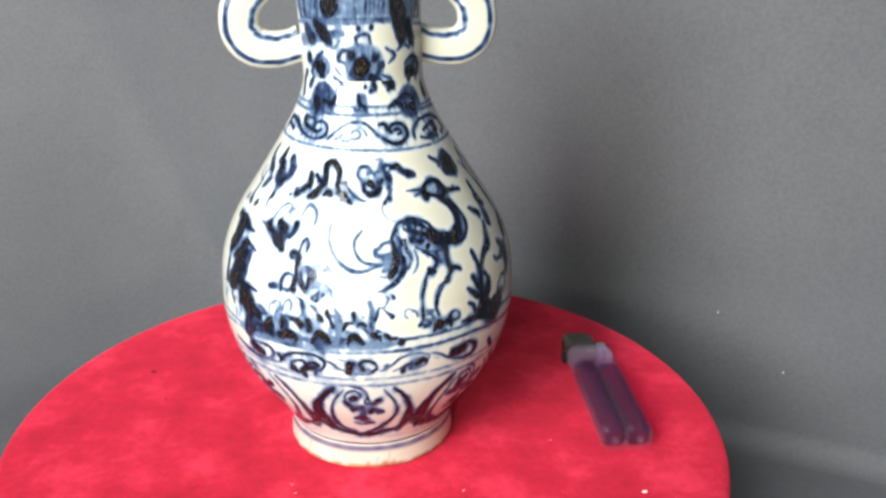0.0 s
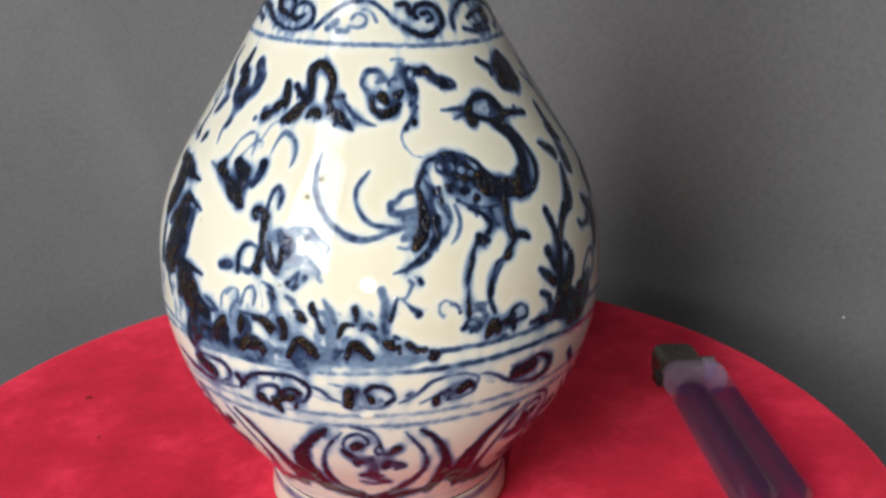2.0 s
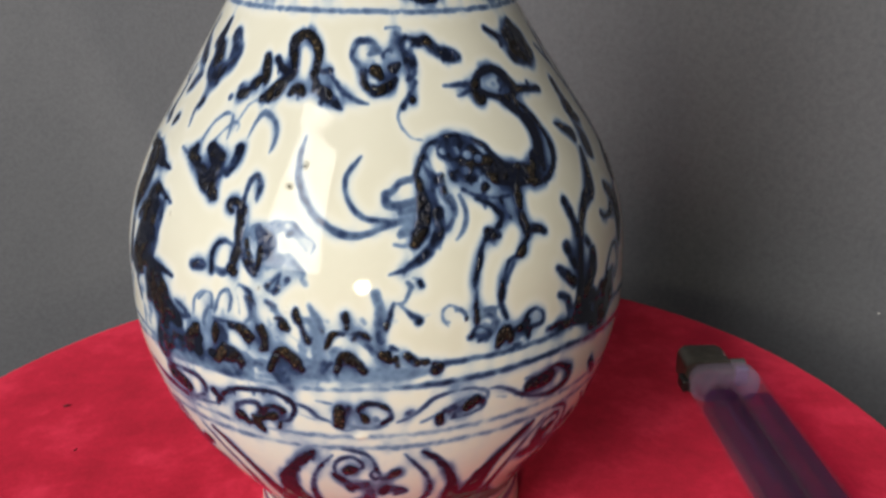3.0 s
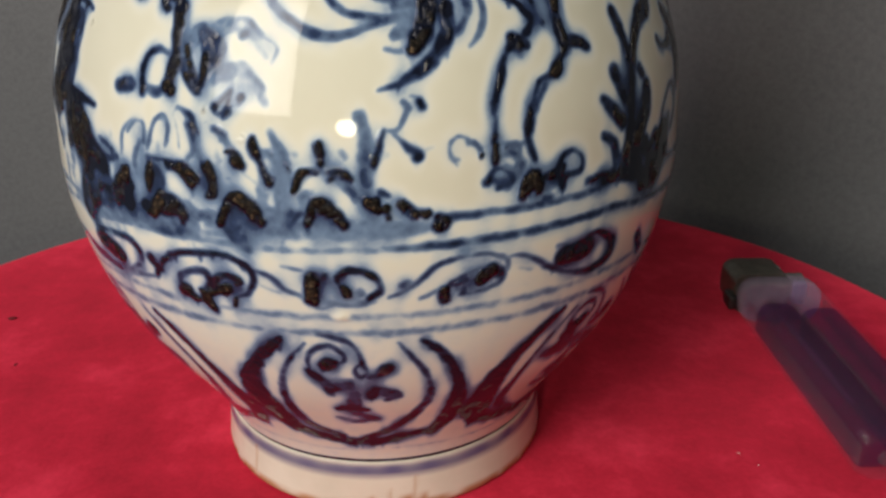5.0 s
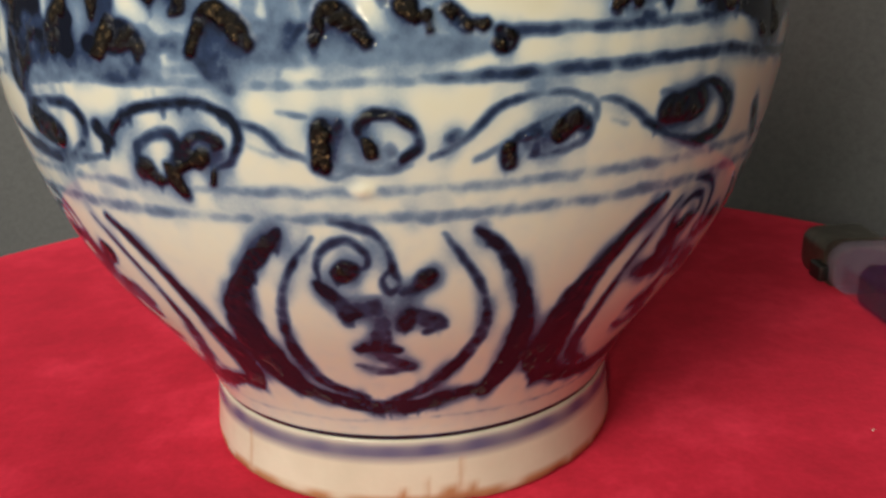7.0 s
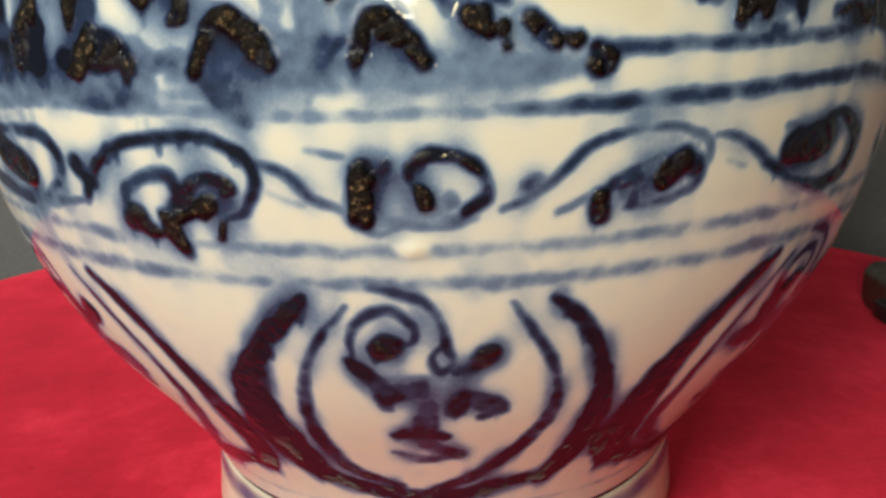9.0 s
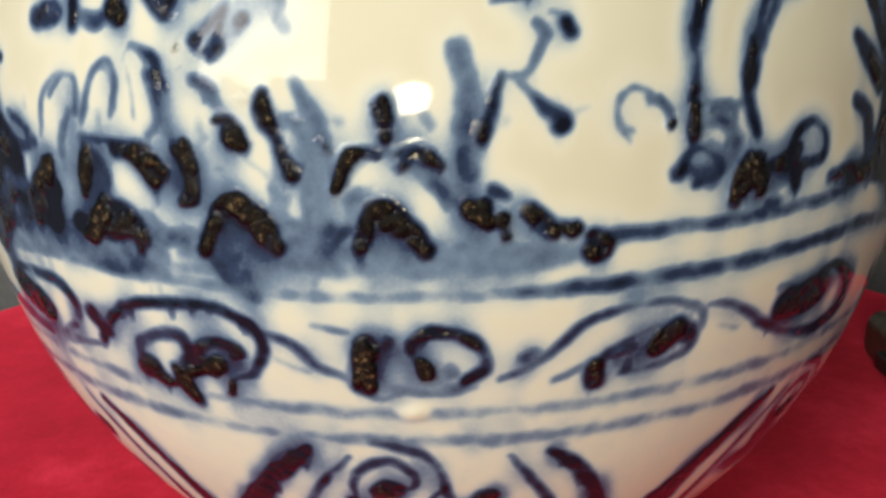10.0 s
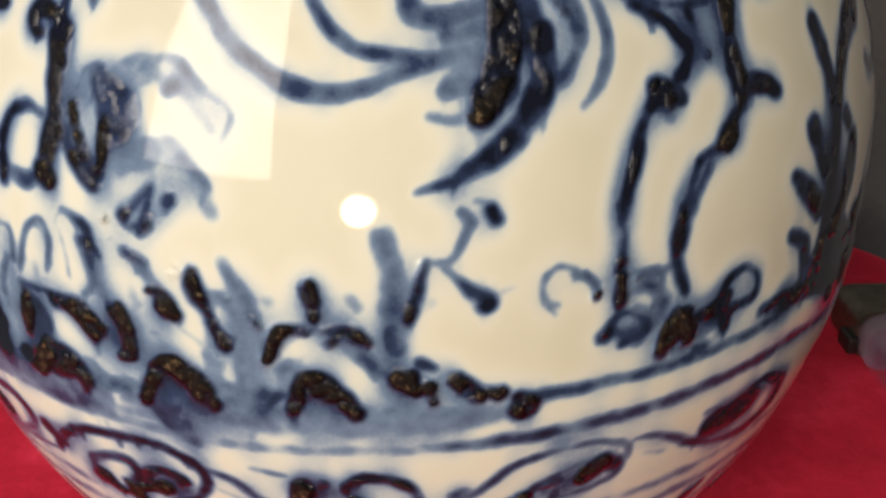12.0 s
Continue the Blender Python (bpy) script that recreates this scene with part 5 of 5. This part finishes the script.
pull(0.55, 10.5, 182.6, 1.16, 9.7, 176.3, 1.16)
pull(0.48, 15.5, 182.4, 0.96, 13.1, 175.3, 0.96)
pull(0.48, 19.0, 182.4, 0.96, 17.7, 175.5, 0.96)
pull(0.48, 23.0, 182.4, 1.54, 22.5, 176.3, 1.54)
pull(0.55, 28.6, 182.2, 1.55, 29.2, 175.2, 1.56)
pull(0.28, 33.2, 182.0, 1.19, 31.9, 175.8, 1.19)
pull(0.55, 39.2, 181.8, 1.05, 36.8, 175.2, 1.04)
pull(0.4, 44.2, 181.6, 1.80, 43.1, 175.3, 1.79)
pull(0.4, 48.3, 181.4, 1.20, 48.6, 175.0, 1.23)
pull(0.48, 54.5, 181.1, 2.17, 55.8, 173.7, 2.28)
pull(0.55, 61.2, 180.9, 1.63, 60.9, 173.5, 1.65)
pull(0.4, 67.3, 180.7, 2.30, 68.0, 173.7, 2.30)

# curls at the foot of the stems
pull(0.55, 13.6, 73.0, 0.34, 12.6, 74.6, 0.51, 12.6, 76.1, 0.55, 13.7, 77.2, 0.55, 15.2, 76.7, 0.51, 14.9, 75.8, 0.37)
pull(0.7, 16.0, 76.4, 0.43, 16.8, 75.1, 0.61, 17.1, 73.9, 0.54)
pull(0.55, 19.2, 76.6, 0.52, 21.7, 75.0, 0.55, 23.9, 75.4, 0.56, 25.3, 74.2, 0.38)
pull(0.95, 19.3, 77.8, 0.78, 19.0, 75.6, 0.97, 19.2, 72.9, 0.88, iron=0.6)
pull(0.7, 17.8, 70.5, 0.83, 18.5, 71.4, 0.85, 20.2, 71.9, 0.64, 21.9, 70.0, 1.01, 19.4, 69.1, 0.76)
pull(0.45, 20.8, 72.3, 1.09, 22.9, 70.3, 1.13)
pull(0.8, 28.5, 69.3, 0.99, 30.0, 71.9, 0.87, 32.3, 72.8, 0.71, 34.1, 71.3, 0.90, 33.7, 69.5, 1.22, 31.0, 69.2, 1.03)
pull(0.95, 23.3, 67.2, 1.55, 24.3, 69.6, 2.22, 25.9, 70.5, 1.47, iron=0.7)
pull(0.5, 27.3, 68.3, 2.34, 30.3, 68.9, 1.69)

# loops and buds at the side
pull(0.65, -35.8, 76.2, 0.55, -33.9, 78.2, 0.44, -32.4, 77.9, 0.69, -32.6, 75.0, 0.71)
pull(0.65, -32.0, 74.1, 0.63, -30.4, 78.0, 0.60, -28.7, 79.6, 0.50, -27.7, 78.0, 0.64, -28.4, 75.0, 0.56)
pull(0.7, -26.1, 80.9, 0.61, -23.5, 79.8, 0.97, -23.4, 76.9, 0.99)
pull(0.9, -23.7, 78.8, 0.86, -22.5, 77.6, 0.70, iron=0.3)
pull(0.95, -28.5, 95.5, 1.52, -26.3, 94.4, 1.36, -26.9, 92.9, 1.06, iron=0.6)
pull(0.95, -27.1, 91.3, 1.44, -26.8, 88.8, 1.45, -27.6, 84.9, 1.85, -27.3, 83.4, 1.12, iron=0.3)
pull(0.7, -24.6, 90.2, 0.55, -23.9, 91.7, 0.48, -22.3, 92.2, 0.47, -21.6, 90.8, 0.52)
pull(0.8, -32.3, 83.4, 0.92, -33.0, 85.9, 0.89, -30.7, 88.4, 0.62, -28.1, 88.0, 0.60)
pull(0.62, -20.7, 90.1, 2.96, -21.0, 88.7, 3.34, -20.2, 87.4, 2.28)
pull(0.95, -21.8, 88.0, 1.15, -21.9, 84.1, 1.29, iron=0.6)
pull(0.42, -18.4, 92.4, 0.98, -15.8, 92.9, 1.05, -13.3, 91.0, 0.93, -11.0, 89.6, 0.76, -11.5, 87.4, 0.42)
pull(0.55, -15.9, 91.0, 1.41)
pull(0.4, -20.5, 85.3, 2.74, -17.8, 86.3, 2.66)
pull(0.5, -14.9, 86.1, 0.80, -12.8, 84.3, 1.06, -13.3, 82.7, 0.60)
pull(0.8, -15.9, 82.8, 1.16, iron=0.2)
pull(0.75, -19.2, 81.9, 0.72, -17.4, 83.7, 0.66, -18.6, 80.0, 0.78)
pull(0.85, -19.3, 78.0, 1.12, -18.2, 77.7, 0.72, iron=0.2)

# fuller heart of the panel
for turned in PANELS:
    pull(0.42, turned + -6.5, 33.6, 5.02, turned + -2.1, 33.5, 4.96, soft=0.9)
    pull(0.6, turned + -3.2, 31.4, 2.46, turned + -4.3, 25.7, 2.65, soft=0.6)
    pull(0.7, turned + 0.4, 35.8, 2.09, turned + 2.9, 37.6, 2.04)
    pull(0.6, turned + 3.3, 31.3, 2.75)
    pull(0.5, turned + -9.3, 35.4, 2.16, turned + -6.5, 33.6, 2.16)

# light gaps between the tufts
pull(-0.8, -19.8, 72.2, 1.19, -18.7, 70.6, 2.32, -17.3, 70.0, 1.06)
pull(-0.8, -11.0, 72.9, 0.69, -9.9, 70.5, 1.19, -8.5, 67.8, 0.78)
pull(-0.8, -3.6, 70.5, 0.74, -2.2, 69.1, 1.46, -0.6, 66.8, 0.71)
pull(-0.7, -23.9, 73.7, 0.65, -22.4, 71.9, 0.90)
pull(-0.7, -15.5, 71.4, 0.91, -14.3, 69.9, 1.12)
pull(-0.7, -7.5, 71.1, 0.85, -6.2, 70.7, 0.89)
pull(-0.6, -9.1, 74.9, 0.72, -7.2, 75.0, 0.53)
pull(-0.6, -1.2, 74.6, 0.60, -0.7, 73.6, 0.60)
pull(-0.7, -27.5, 75.1, 0.69, -25.7, 74.0, 0.81)

# small burnt specks and a run of thin blue below the grass
pull(0, -14.1, 102.5, 0.90, iron=0.7)
pull(0, -16.9, 98.8, 0.70, iron=0.7)
pull(0, -15.7, 77.4, 0.90, iron=0.7)
pull(0, -21.7, 81.0, 0.50, iron=0.7)
pull(0, -17.2, 98.9, 0.70, iron=0.7)
pull(0, -16.0, 77.1, 0.60, iron=0.7)
pull(0, -47.2, 90.6, 0.60, iron=0.7)
pull(0.5, -17.3, 63.4, 1.60, -16.5, 62.0, 2.60, -16.4, 60.7, 2.20)
pull(0.3, -5.5, 73.3, 1.2, -5.1, 77.1, 1.2)
pull(0.28, -19.6, 71.4, 0.5, -17.6, 72.4, 0.5, -14.4, 71.1, 0.5, -12.4, 66.6, 0.5)
pull(0.28, -9.1, 69.4, 0.5, -6.8, 72.0, 0.5, -5.0, 73.3, 0.5)
pull(0.28, -12.9, 72.9, 0.5, -11.8, 69.4, 0.5, -9.3, 65.3, 0.5, -7.9, 66.7, 0.5)


def foot_ring(v):
    """A low flared ring; its lower edge is bare, brown and chipped."""
    n = 360
    rows = [(29.5, 0.5), (33.2, -4.75), (34.6, -4.75), (35.2, -4.3), (35.3, -3.4), (35.2, -2.2), (35.0, -0.8), (34.9, 0.8), (34.8, 2.2), (34.7, 3.2), (34.65, 3.9), (34.6, 4.5), (34.55, 5.1), (34.5, 5.6), (34.45, 6.0), (34.3, 6.2), (33.9, 6.2), (31.6, 5.8)]
    co, line, bare = [], [], []
    for k, (r, z) in enumerate(rows):
        for i in range(n):
            a = 2 * math.pi * i / n
            deg = (math.degrees(a) + 180) % 360 - 180
            wear = noise.noise((math.cos(a) * 7, math.sin(a) * 7, 3.0))
            chip = max(0.0, 1 - abs(deg - 9) / 5) + 0.6 * max(0.0, 1 - abs(deg - 14) / 3) + 0.7 * max(0.0, 1 - abs(deg + 3) / 4) + 0.5 * max(0.0, 1 - abs(deg - 40) / 4)
            low = min(1.0, max(0.0, 1 - (z + 4.75) / 2.4))
            rr = r - (0.25 * max(0.0, wear) + 0.6 * chip) * low * (k > 0)
            zz = z + (0.35 * chip + 0.12 * wear) * low * (-4.7 < z < -1.8)
            co.append((rr * math.sin(a) * 0.001, -rr * math.cos(a) * 0.001, zz * 0.001))
            line.append(0.9 * min(1.0, 1.6 * max(0.0, 1 - abs(z - 4.3 - 0.25 * wear) / 1.8)) * (0.9 + 0.2 * wear))
            crack = max([0.0] + [0.55 * max(0.0, 1 - abs(deg - d - 0.3 * math.sin(z)) / 1.1) for d, top in ((3, 0.5), (11, 2.5), (14, -0.8), (-48, 3.5)) if z < top])
            bare.append(max(crack, min(1.0, (-2.9 + 1.2 * wear + 1.6 * chip - z) / 0.5)))
    quads = [(k * n + i, k * n + (i + 1) % n, (k + 1) * n + (i + 1) % n, (k + 1) * n + i) for k in range(len(rows) - 1) for i in range(n)]
    me = bpy.data.meshes.new("foot_ring")
    me.from_pydata(co, [], quads)
    me.materials.append(FOOT)
    for key, field in (("cobalt", line), ("iron", bare)):
        me.attributes.new(key, "FLOAT", "POINT").data.foreach_set("value", field)
    part("foot_ring", me, None, v, "pale foot ring with a brown unglazed edge", True)


def handle(side):
    """An ear-shaped strap: wide where it turns up, drawn to the neck at both ends; blue lines follow its edges."""
    path = [(22.5, 167.0), (26.5, 165.4), (33, 164.2), (40, 164.9), (44.5, 168.6), (46, 174), (44.5, 181), (38.5, 187), (31.5, 190.5), (25, 191.5), (22, 192)]
    wide = [13.5, 13.2, 14.0, 15.0, 15.5, 15.2, 15.0, 13.0, 11.5, 11.0, 12.0]
    n, m = 70, 40
    u = np.linspace(0, len(path) - 1, n)
    px = smooth_curve(range(len(path)), [a for a, _ in path], u)
    pz = smooth_curve(range(len(path)), [b for _, b in path], u)
    w = smooth_curve(range(len(path)), wide, u) / 2
    tx, tz = np.gradient(px), np.gradient(pz)
    ln = np.hypot(tx, tz)
    nx, nz = tz / ln, -tx / ln
    co, blue, quads = [], [], []
    for i in range(n):
        for k in range(m):
            a = 2 * math.pi * k / m
            c, s = math.cos(a), math.sin(a)
            flat = math.copysign(abs(c) ** 0.75, c)
            d = w[i] * flat
            y = 4.2 * math.copysign(abs(s) ** 0.8, s)
            co.append(((side * (px[i] - 1.3 + nx[i] * d) - 1.3) * 0.001, y * 0.001, (pz[i] - 3.5 + nz[i] * d + side * 0.4) * 0.001))
            wave = 0.06 * noise.noise((i * 0.2, side * 3.0, 0))
            line = max(1 - abs(flat - 0.62 + wave) / 0.17, 1 - abs(flat + 0.66 + wave) / 0.15, 0) if s < 0.35 else 0
            blue.append(min(0.75, 1.5 * line) * (0.8 + 0.5 * noise.noise((i * 0.35, side, 5))))
    for i in range(n - 1):
        for k in range(m):
            j = (k + 1) % m
            quads.append((i * m + k, i * m + j, (i + 1) * m + j, (i + 1) * m + k))
    me = bpy.data.meshes.new("handle")
    me.from_pydata(co, [], quads)
    me.polygons.foreach_set("use_smooth", [True] * len(quads))
    me.attributes.new("cobalt", "FLOAT", "POINT").data.foreach_set("value", blue)
    me.attributes.new("iron", "FLOAT", "POINT").data.foreach_set("value", [0.0] * len(co))
    me.materials.append(GLAZE)
    bm = bmesh.new()
    bm.from_mesh(me)
    bmesh.ops.recalc_face_normals(bm, faces=bm.faces)
    bm.to_mesh(me)
    bm.free()
    return me


def vase():
    body.bleed(3)
    body.ring(6.8, 0.8, 1.0, 0.25, wob=0.05)
    neck.bleed(4)
    v = thing("porcelain_vase", "blue and white porcelain vase with two scroll handles, on red velvet", "vase", pose(0, 0, 0.0006))
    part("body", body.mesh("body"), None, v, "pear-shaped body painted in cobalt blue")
    part("neck", neck.mesh("neck"), None, v, "slender neck with painted flowers")
    foot_ring(v)
    mouth = bmesh.new()
    lathe(mouth, [(0.0352, 0.2118), (0.0362, 0.2130), (0.0362, 0.2142), (0.0350, 0.2150), (0.0336, 0.2142), (0.0290, 0.2060), (0.0225, 0.1900), (0.0205, 0.1700)], 96, False)
    bmesh.ops.translate(mouth, verts=mouth.verts, vec=(-0.0013, 0, 0))
    part("mouth_rim", mouth, GLAZE, v, "rolled rim of the mouth", True)
    for side in (-1, 1):
        part("handle", handle(side), None, v, "white scroll handle edged with blue lines")
    return v


vase()


# ---- the lighter ----
def clear_plastic(name, behind, colour, cover, rough=0.08, shiny=0.03):
    """Thin clear plastic: it tints what lies behind, is a little cloudy, and shines."""
    m, t, b = material(name, colour, rough)
    b.inputs["Specular IOR Level"].default_value = 0.0
    clear, shine = t.nodes.new("ShaderNodeBsdfTransparent"), t.nodes.new("ShaderNodeBsdfGlossy")
    clear.inputs["Color"].default_value = (*behind, 1)
    shine.inputs["Roughness"].default_value = rough
    cloud, gloss = t.nodes.new("ShaderNodeMixShader"), t.nodes.new("ShaderNodeMixShader")
    cloud.inputs[0].default_value = cover
    t.links.new(clear.outputs[0], cloud.inputs[1])
    t.links.new(b.outputs[0], cloud.inputs[2])
    gloss.inputs[0].default_value = shiny
    t.links.new(cloud.outputs[0], gloss.inputs[1])
    t.links.new(shine.outputs[0], gloss.inputs[2])
    t.links.new(gloss.outputs[0], t.nodes["Material Output"].inputs[0])
    rise = bump(t, b, noisy(t, 160, 2), 0.08, 0.001)
    t.links.new(rise.outputs[0], shine.inputs["Normal"])
    return m


TANK = clear_plastic("violet_clear_plastic", (0.97, 0.93, 0.97), (0.50, 0.38, 0.48), 0.03, 0.05, 0.025)
FUEL = clear_plastic("purple_fuel", (0.74, 0.40, 0.78), (0.13, 0.008, 0.16), 0.08, 0.04, 0.008)
RIM = clear_plastic("thick_clear_plastic", (0.94, 0.84, 0.90), (0.50, 0.34, 0.40), 0.06, 0.05, 0.03)
COLLAR = clear_plastic("lilac_plastic", (0.90, 0.83, 0.90), (0.45, 0.38, 0.52), 0.34, 0.12, 0.04)
BUTTON = material("pale_violet_plastic", (0.16, 0.15, 0.33), 0.3)[0]
HOOD, ht, hb = material("dark_metal", (0.10, 0.095, 0.085), 0.35, 0.8)
ht.links.new(ramp(ht, noisy(ht, 300, 3), (0.3, (0.10, 0.095, 0.08)), (0.7, (0.19, 0.18, 0.15))), hb.inputs["Base Color"])
BLACK = material("black_plastic", (0.012, 0.012, 0.013), 0.35)[0]
STEEL = material("steel", (0.5, 0.48, 0.46), 0.25, 1.0)[0]


def rounded(w, h, r, n=6):
    """A closed outline in x and z with round corners, w wide and h high."""
    pts = []
    for cx, cz, a0 in ((w / 2 - r, h - r, 0), (-w / 2 + r, h - r, 90), (-w / 2 + r, r, 180), (w / 2 - r, r, 270)):
        for i in range(n + 1):
            a = math.radians(a0 + 90 * i / n)
            pts.append((cx + r * math.cos(a), cz + r * math.sin(a)))
    return pts


def lobed(w, h, n=20, groove=0.2, side=0.62):
    """A closed outline in x and z: two bulging chambers side by side, with a groove between them on both faces."""
    top = []
    for i in range(n + 1):
        s = 1 - 2 * i / n
        q = abs(2 * abs(s) - 1) ** 2.4
        fall = groove if abs(s) < 0.5 else 1 - side
        top.append((s * w / 2, h / 2 * (1 - fall * q)))
    return [(x, h / 2 + z) for x, z in top] + [(x, h / 2 - z) for x, z in reversed(top)]


def loft(bm, sections):
    """Skin between outlines given as (y, [(x, z), ...])."""
    rings = [[bm.verts.new((x, y, z)) for x, z in pts] for y, pts in sections]
    n = len(rings[0])
    for a, b in zip(rings, rings[1:]):
        for i in range(n):
            j = (i + 1) % n
            bm.faces.new((a[i], a[j], b[j], b[i]))
    bm.faces.new(rings[0][::-1])
    bm.faces.new(rings[-1])
    return bm


def shrunk(pts, k, h):
    return [(x * k, (z - h / 2) * k + h / 2) for x, z in pts]


def lighter():
    li = thing("lighter", "clear purple disposable lighter lying on the red velvet", "lighter", pose(0.1074, -0.0316, TOP + 0.0006, 0, 0, -0.6))
    w, h, long = 0.0220, 0.0112, 0.0720
    shell = lobed(w, h)
    bm = loft(bmesh.new(), [(0.0, shrunk(shell, 0.86, h)), (0.0005, shrunk(shell, 0.95, h)), (0.0014, shell), (long, shell)])
    tank = part("tank", bm, TANK, li, "clear violet plastic tank", True)
    for side in (-1, 1):
        cell = [(x + side * 0.0053, z + 0.0007) for x, z in rounded(0.0101, h - 0.0014, 0.0030, 6)]
        end = long - (0.013 if side > 0 else 0.010)
        mid = Vector((side * 0.0053, h / 2))
        small = [((x - mid.x) * 0.72 + mid.x, (z - mid.y) * 0.72 + mid.y) for x, z in cell]
        bm = loft(bmesh.new(), [(0.0030, small), (0.0044, cell), (end, cell), (end + 0.0016, small)])
        part("fuel", bm, FUEL, tank, "purple liquid fuel", True)
        bm = bmesh.new()
        for depth, r0, r1, y in ((0.0012, 0.0017, 0.0015, 0.0001), (0.0010, 0.0007, 0.0006, -0.0006)):
            bmesh.ops.create_cone(bm, cap_ends=True, segments=24, radius1=r0, radius2=r1, depth=depth, matrix=pose(side * 0.0053, y, h / 2, 90, 0, 0))
        part("plug", bm, RIM, tank, "round moulded plug", True)
        wall_ = slab(bmesh.new(), (side * (w / 2 - 0.0010), 0.0016, 0.0032), (side * (w / 2 - 0.0003), long - 0.003, h - 0.0032), 0.0002)
        part("side_wall", wall_, RIM, tank, "thick clear side wall")
    bm = bmesh.new()
    bmesh.ops.create_cone(bm, cap_ends=True, segments=16, radius1=0.0009, radius2=0.0009, depth=0.050, matrix=pose(-0.0046, 0.044, 0.0076, 90, 0, 0))
    part("wick_tube", bm, RIM, tank, "pale inner tube", True)
    bm = bmesh.new()
    bmesh.ops.create_cone(bm, cap_ends=True, segments=20, radius1=0.0030, radius2=0.0022, depth=0.0050, matrix=pose(-0.0050, long - 0.0075, 0.0062, 90, 0, 0))
    part("valve_seat", bm, RIM, tank, "clear round valve seat", True)
    bm = slab(bmesh.new(), (-0.0005, 0.0012, 0.0018), (0.0005, long - 0.004, h - 0.0018), 0.0002)
    part("rib", bm, RIM, tank, "pale dividing rib")
    ring = rounded(w + 0.0004, h + 0.0004, 0.0048, 6)
    bm = loft(bmesh.new(), [(long + 0.0004, ring), (long + 0.0024, ring), (long + 0.0048, shrunk(ring, 0.97, h)), (long + 0.006, shrunk(ring, 0.9, h))])
    part("collar", bm, COLLAR, li, "greyish lilac plastic collar", True)
    # metal hood, folded from sheet, with slots
    hood = rounded(0.0158, 0.0118, 0.0035, 6)
    hood = [(x - 0.0036, z + 0.0002) for x, z in hood]
    bm = loft(bmesh.new(), [(long + 0.0052, hood), (long + 0.0165, hood), (long + 0.0185, [((x + 0.0036) * 0.93 - 0.0036, (z - h / 2) * 0.9 + h / 2) for x, z in hood])])
    cap = part("hood", bm, HOOD, li, "dark metal wind hood", True)
    for k in range(2):
        bm = slab(bmesh.new(), (-0.001 + k * 0.0022, long + 0.0098, h + 0.0001), (0.0006 + k * 0.0022, long + 0.0122, h + 0.0006), 0.0002)
        part("slot", bm, STEEL if k else BLACK, cap)
    bm = bmesh.new()
    bmesh.ops.create_cone(bm, cap_ends=True, segments=28, radius1=0.0036, radius2=0.0036, depth=0.005, matrix=pose(0.0066, long + 0.0098, 0.0064, 0, 90, 0))
    wheel = part("spark_wheel", bm, STEEL, li, "ridged spark wheel", True)
    bm = slab(bmesh.new(), (0.0050, long + 0.0056, 0.002), (0.0098, long + 0.0086, 0.0092), 0.0013)
    part("button", bm, BUTTON, li, "pale violet gas button", True)
    bm = slab(bmesh.new(), (-0.0132, long + 0.0030, 0.0022), (-0.0108, long + 0.0090, 0.0062), 0.0006)
    part("gas_lever", bm, BLACK, li, "black gas regulator tab", True)
    for ob in li.children_recursive:
        me = ob.data
        me.polygons.foreach_set("use_smooth", [True] * len(me.polygons))
        try:
            me.set_sharp_from_angle(angle=radians(40))
        except AttributeError:
            pass
    return li


lighter()

# ---- lint and dust ----
LINT = material("white_lint", (0.75, 0.73, 0.70), 0.8)[0]
FLUFF = material("dark_lint", (0.10, 0.006, 0.012), 0.9)[0]


def speck(name, at, size, mat, label, turn=0.0, flat=0.35):
    bm = bmesh.new()
    bmesh.ops.create_icosphere(bm, subdivisions=2, radius=1)
    for v in bm.verts:
        v.co *= 1 + 0.45 * noise.noise(v.co * 2.3 + Vector(at) * 90)
    bmesh.ops.transform(bm, matrix=Matrix.Diagonal((size, size * 0.5, size * flat, 1)), verts=bm.verts)
    ob = tagged(new(name, mesh_from(bm, name, mat)), label, "lint", "lint")
    ob.matrix_world = pose(*at, 0, 0, turn)
    return ob


for x, y, size, turn in ((0.107, -0.0588, 0.0012, 10), (0.0766, -0.0195, 0.0003, 40), (0.0794, -0.0238, 0.0002, 80), (0.0356, -0.0524, 0.0004, 20), (-0.0325, -0.0438, 0.0004, 60), (-0.0306, -0.0498, 0.0005, 100), (0.1004, -0.0732, 0.0005, 30)):
    speck("lint", (x, y, TOP + size * 0.3), size, LINT, "tiny white lint fleck on the red velvet", turn)
for x, y, size, turn in ((-0.1078, 0.0535, 0.0011, 20), (-0.0962, 0.0269, 0.0006, 70), (-0.065, 0.0718, 0.0005, 0)):
    speck("lint", (x, y, TOP + size * 0.3), size, FLUFF, "tiny dark lint fleck on the red velvet", turn)
for u, z, size in ((0.1166, -0.0205, 0.0008), (0.1588, -0.0523, 0.0009), (0.1689, -0.0951, 0.0006)):
    speck("lint", room(u, BACK - 0.0004, z), size, LINT, "tiny white fleck on the grey backdrop", 30)
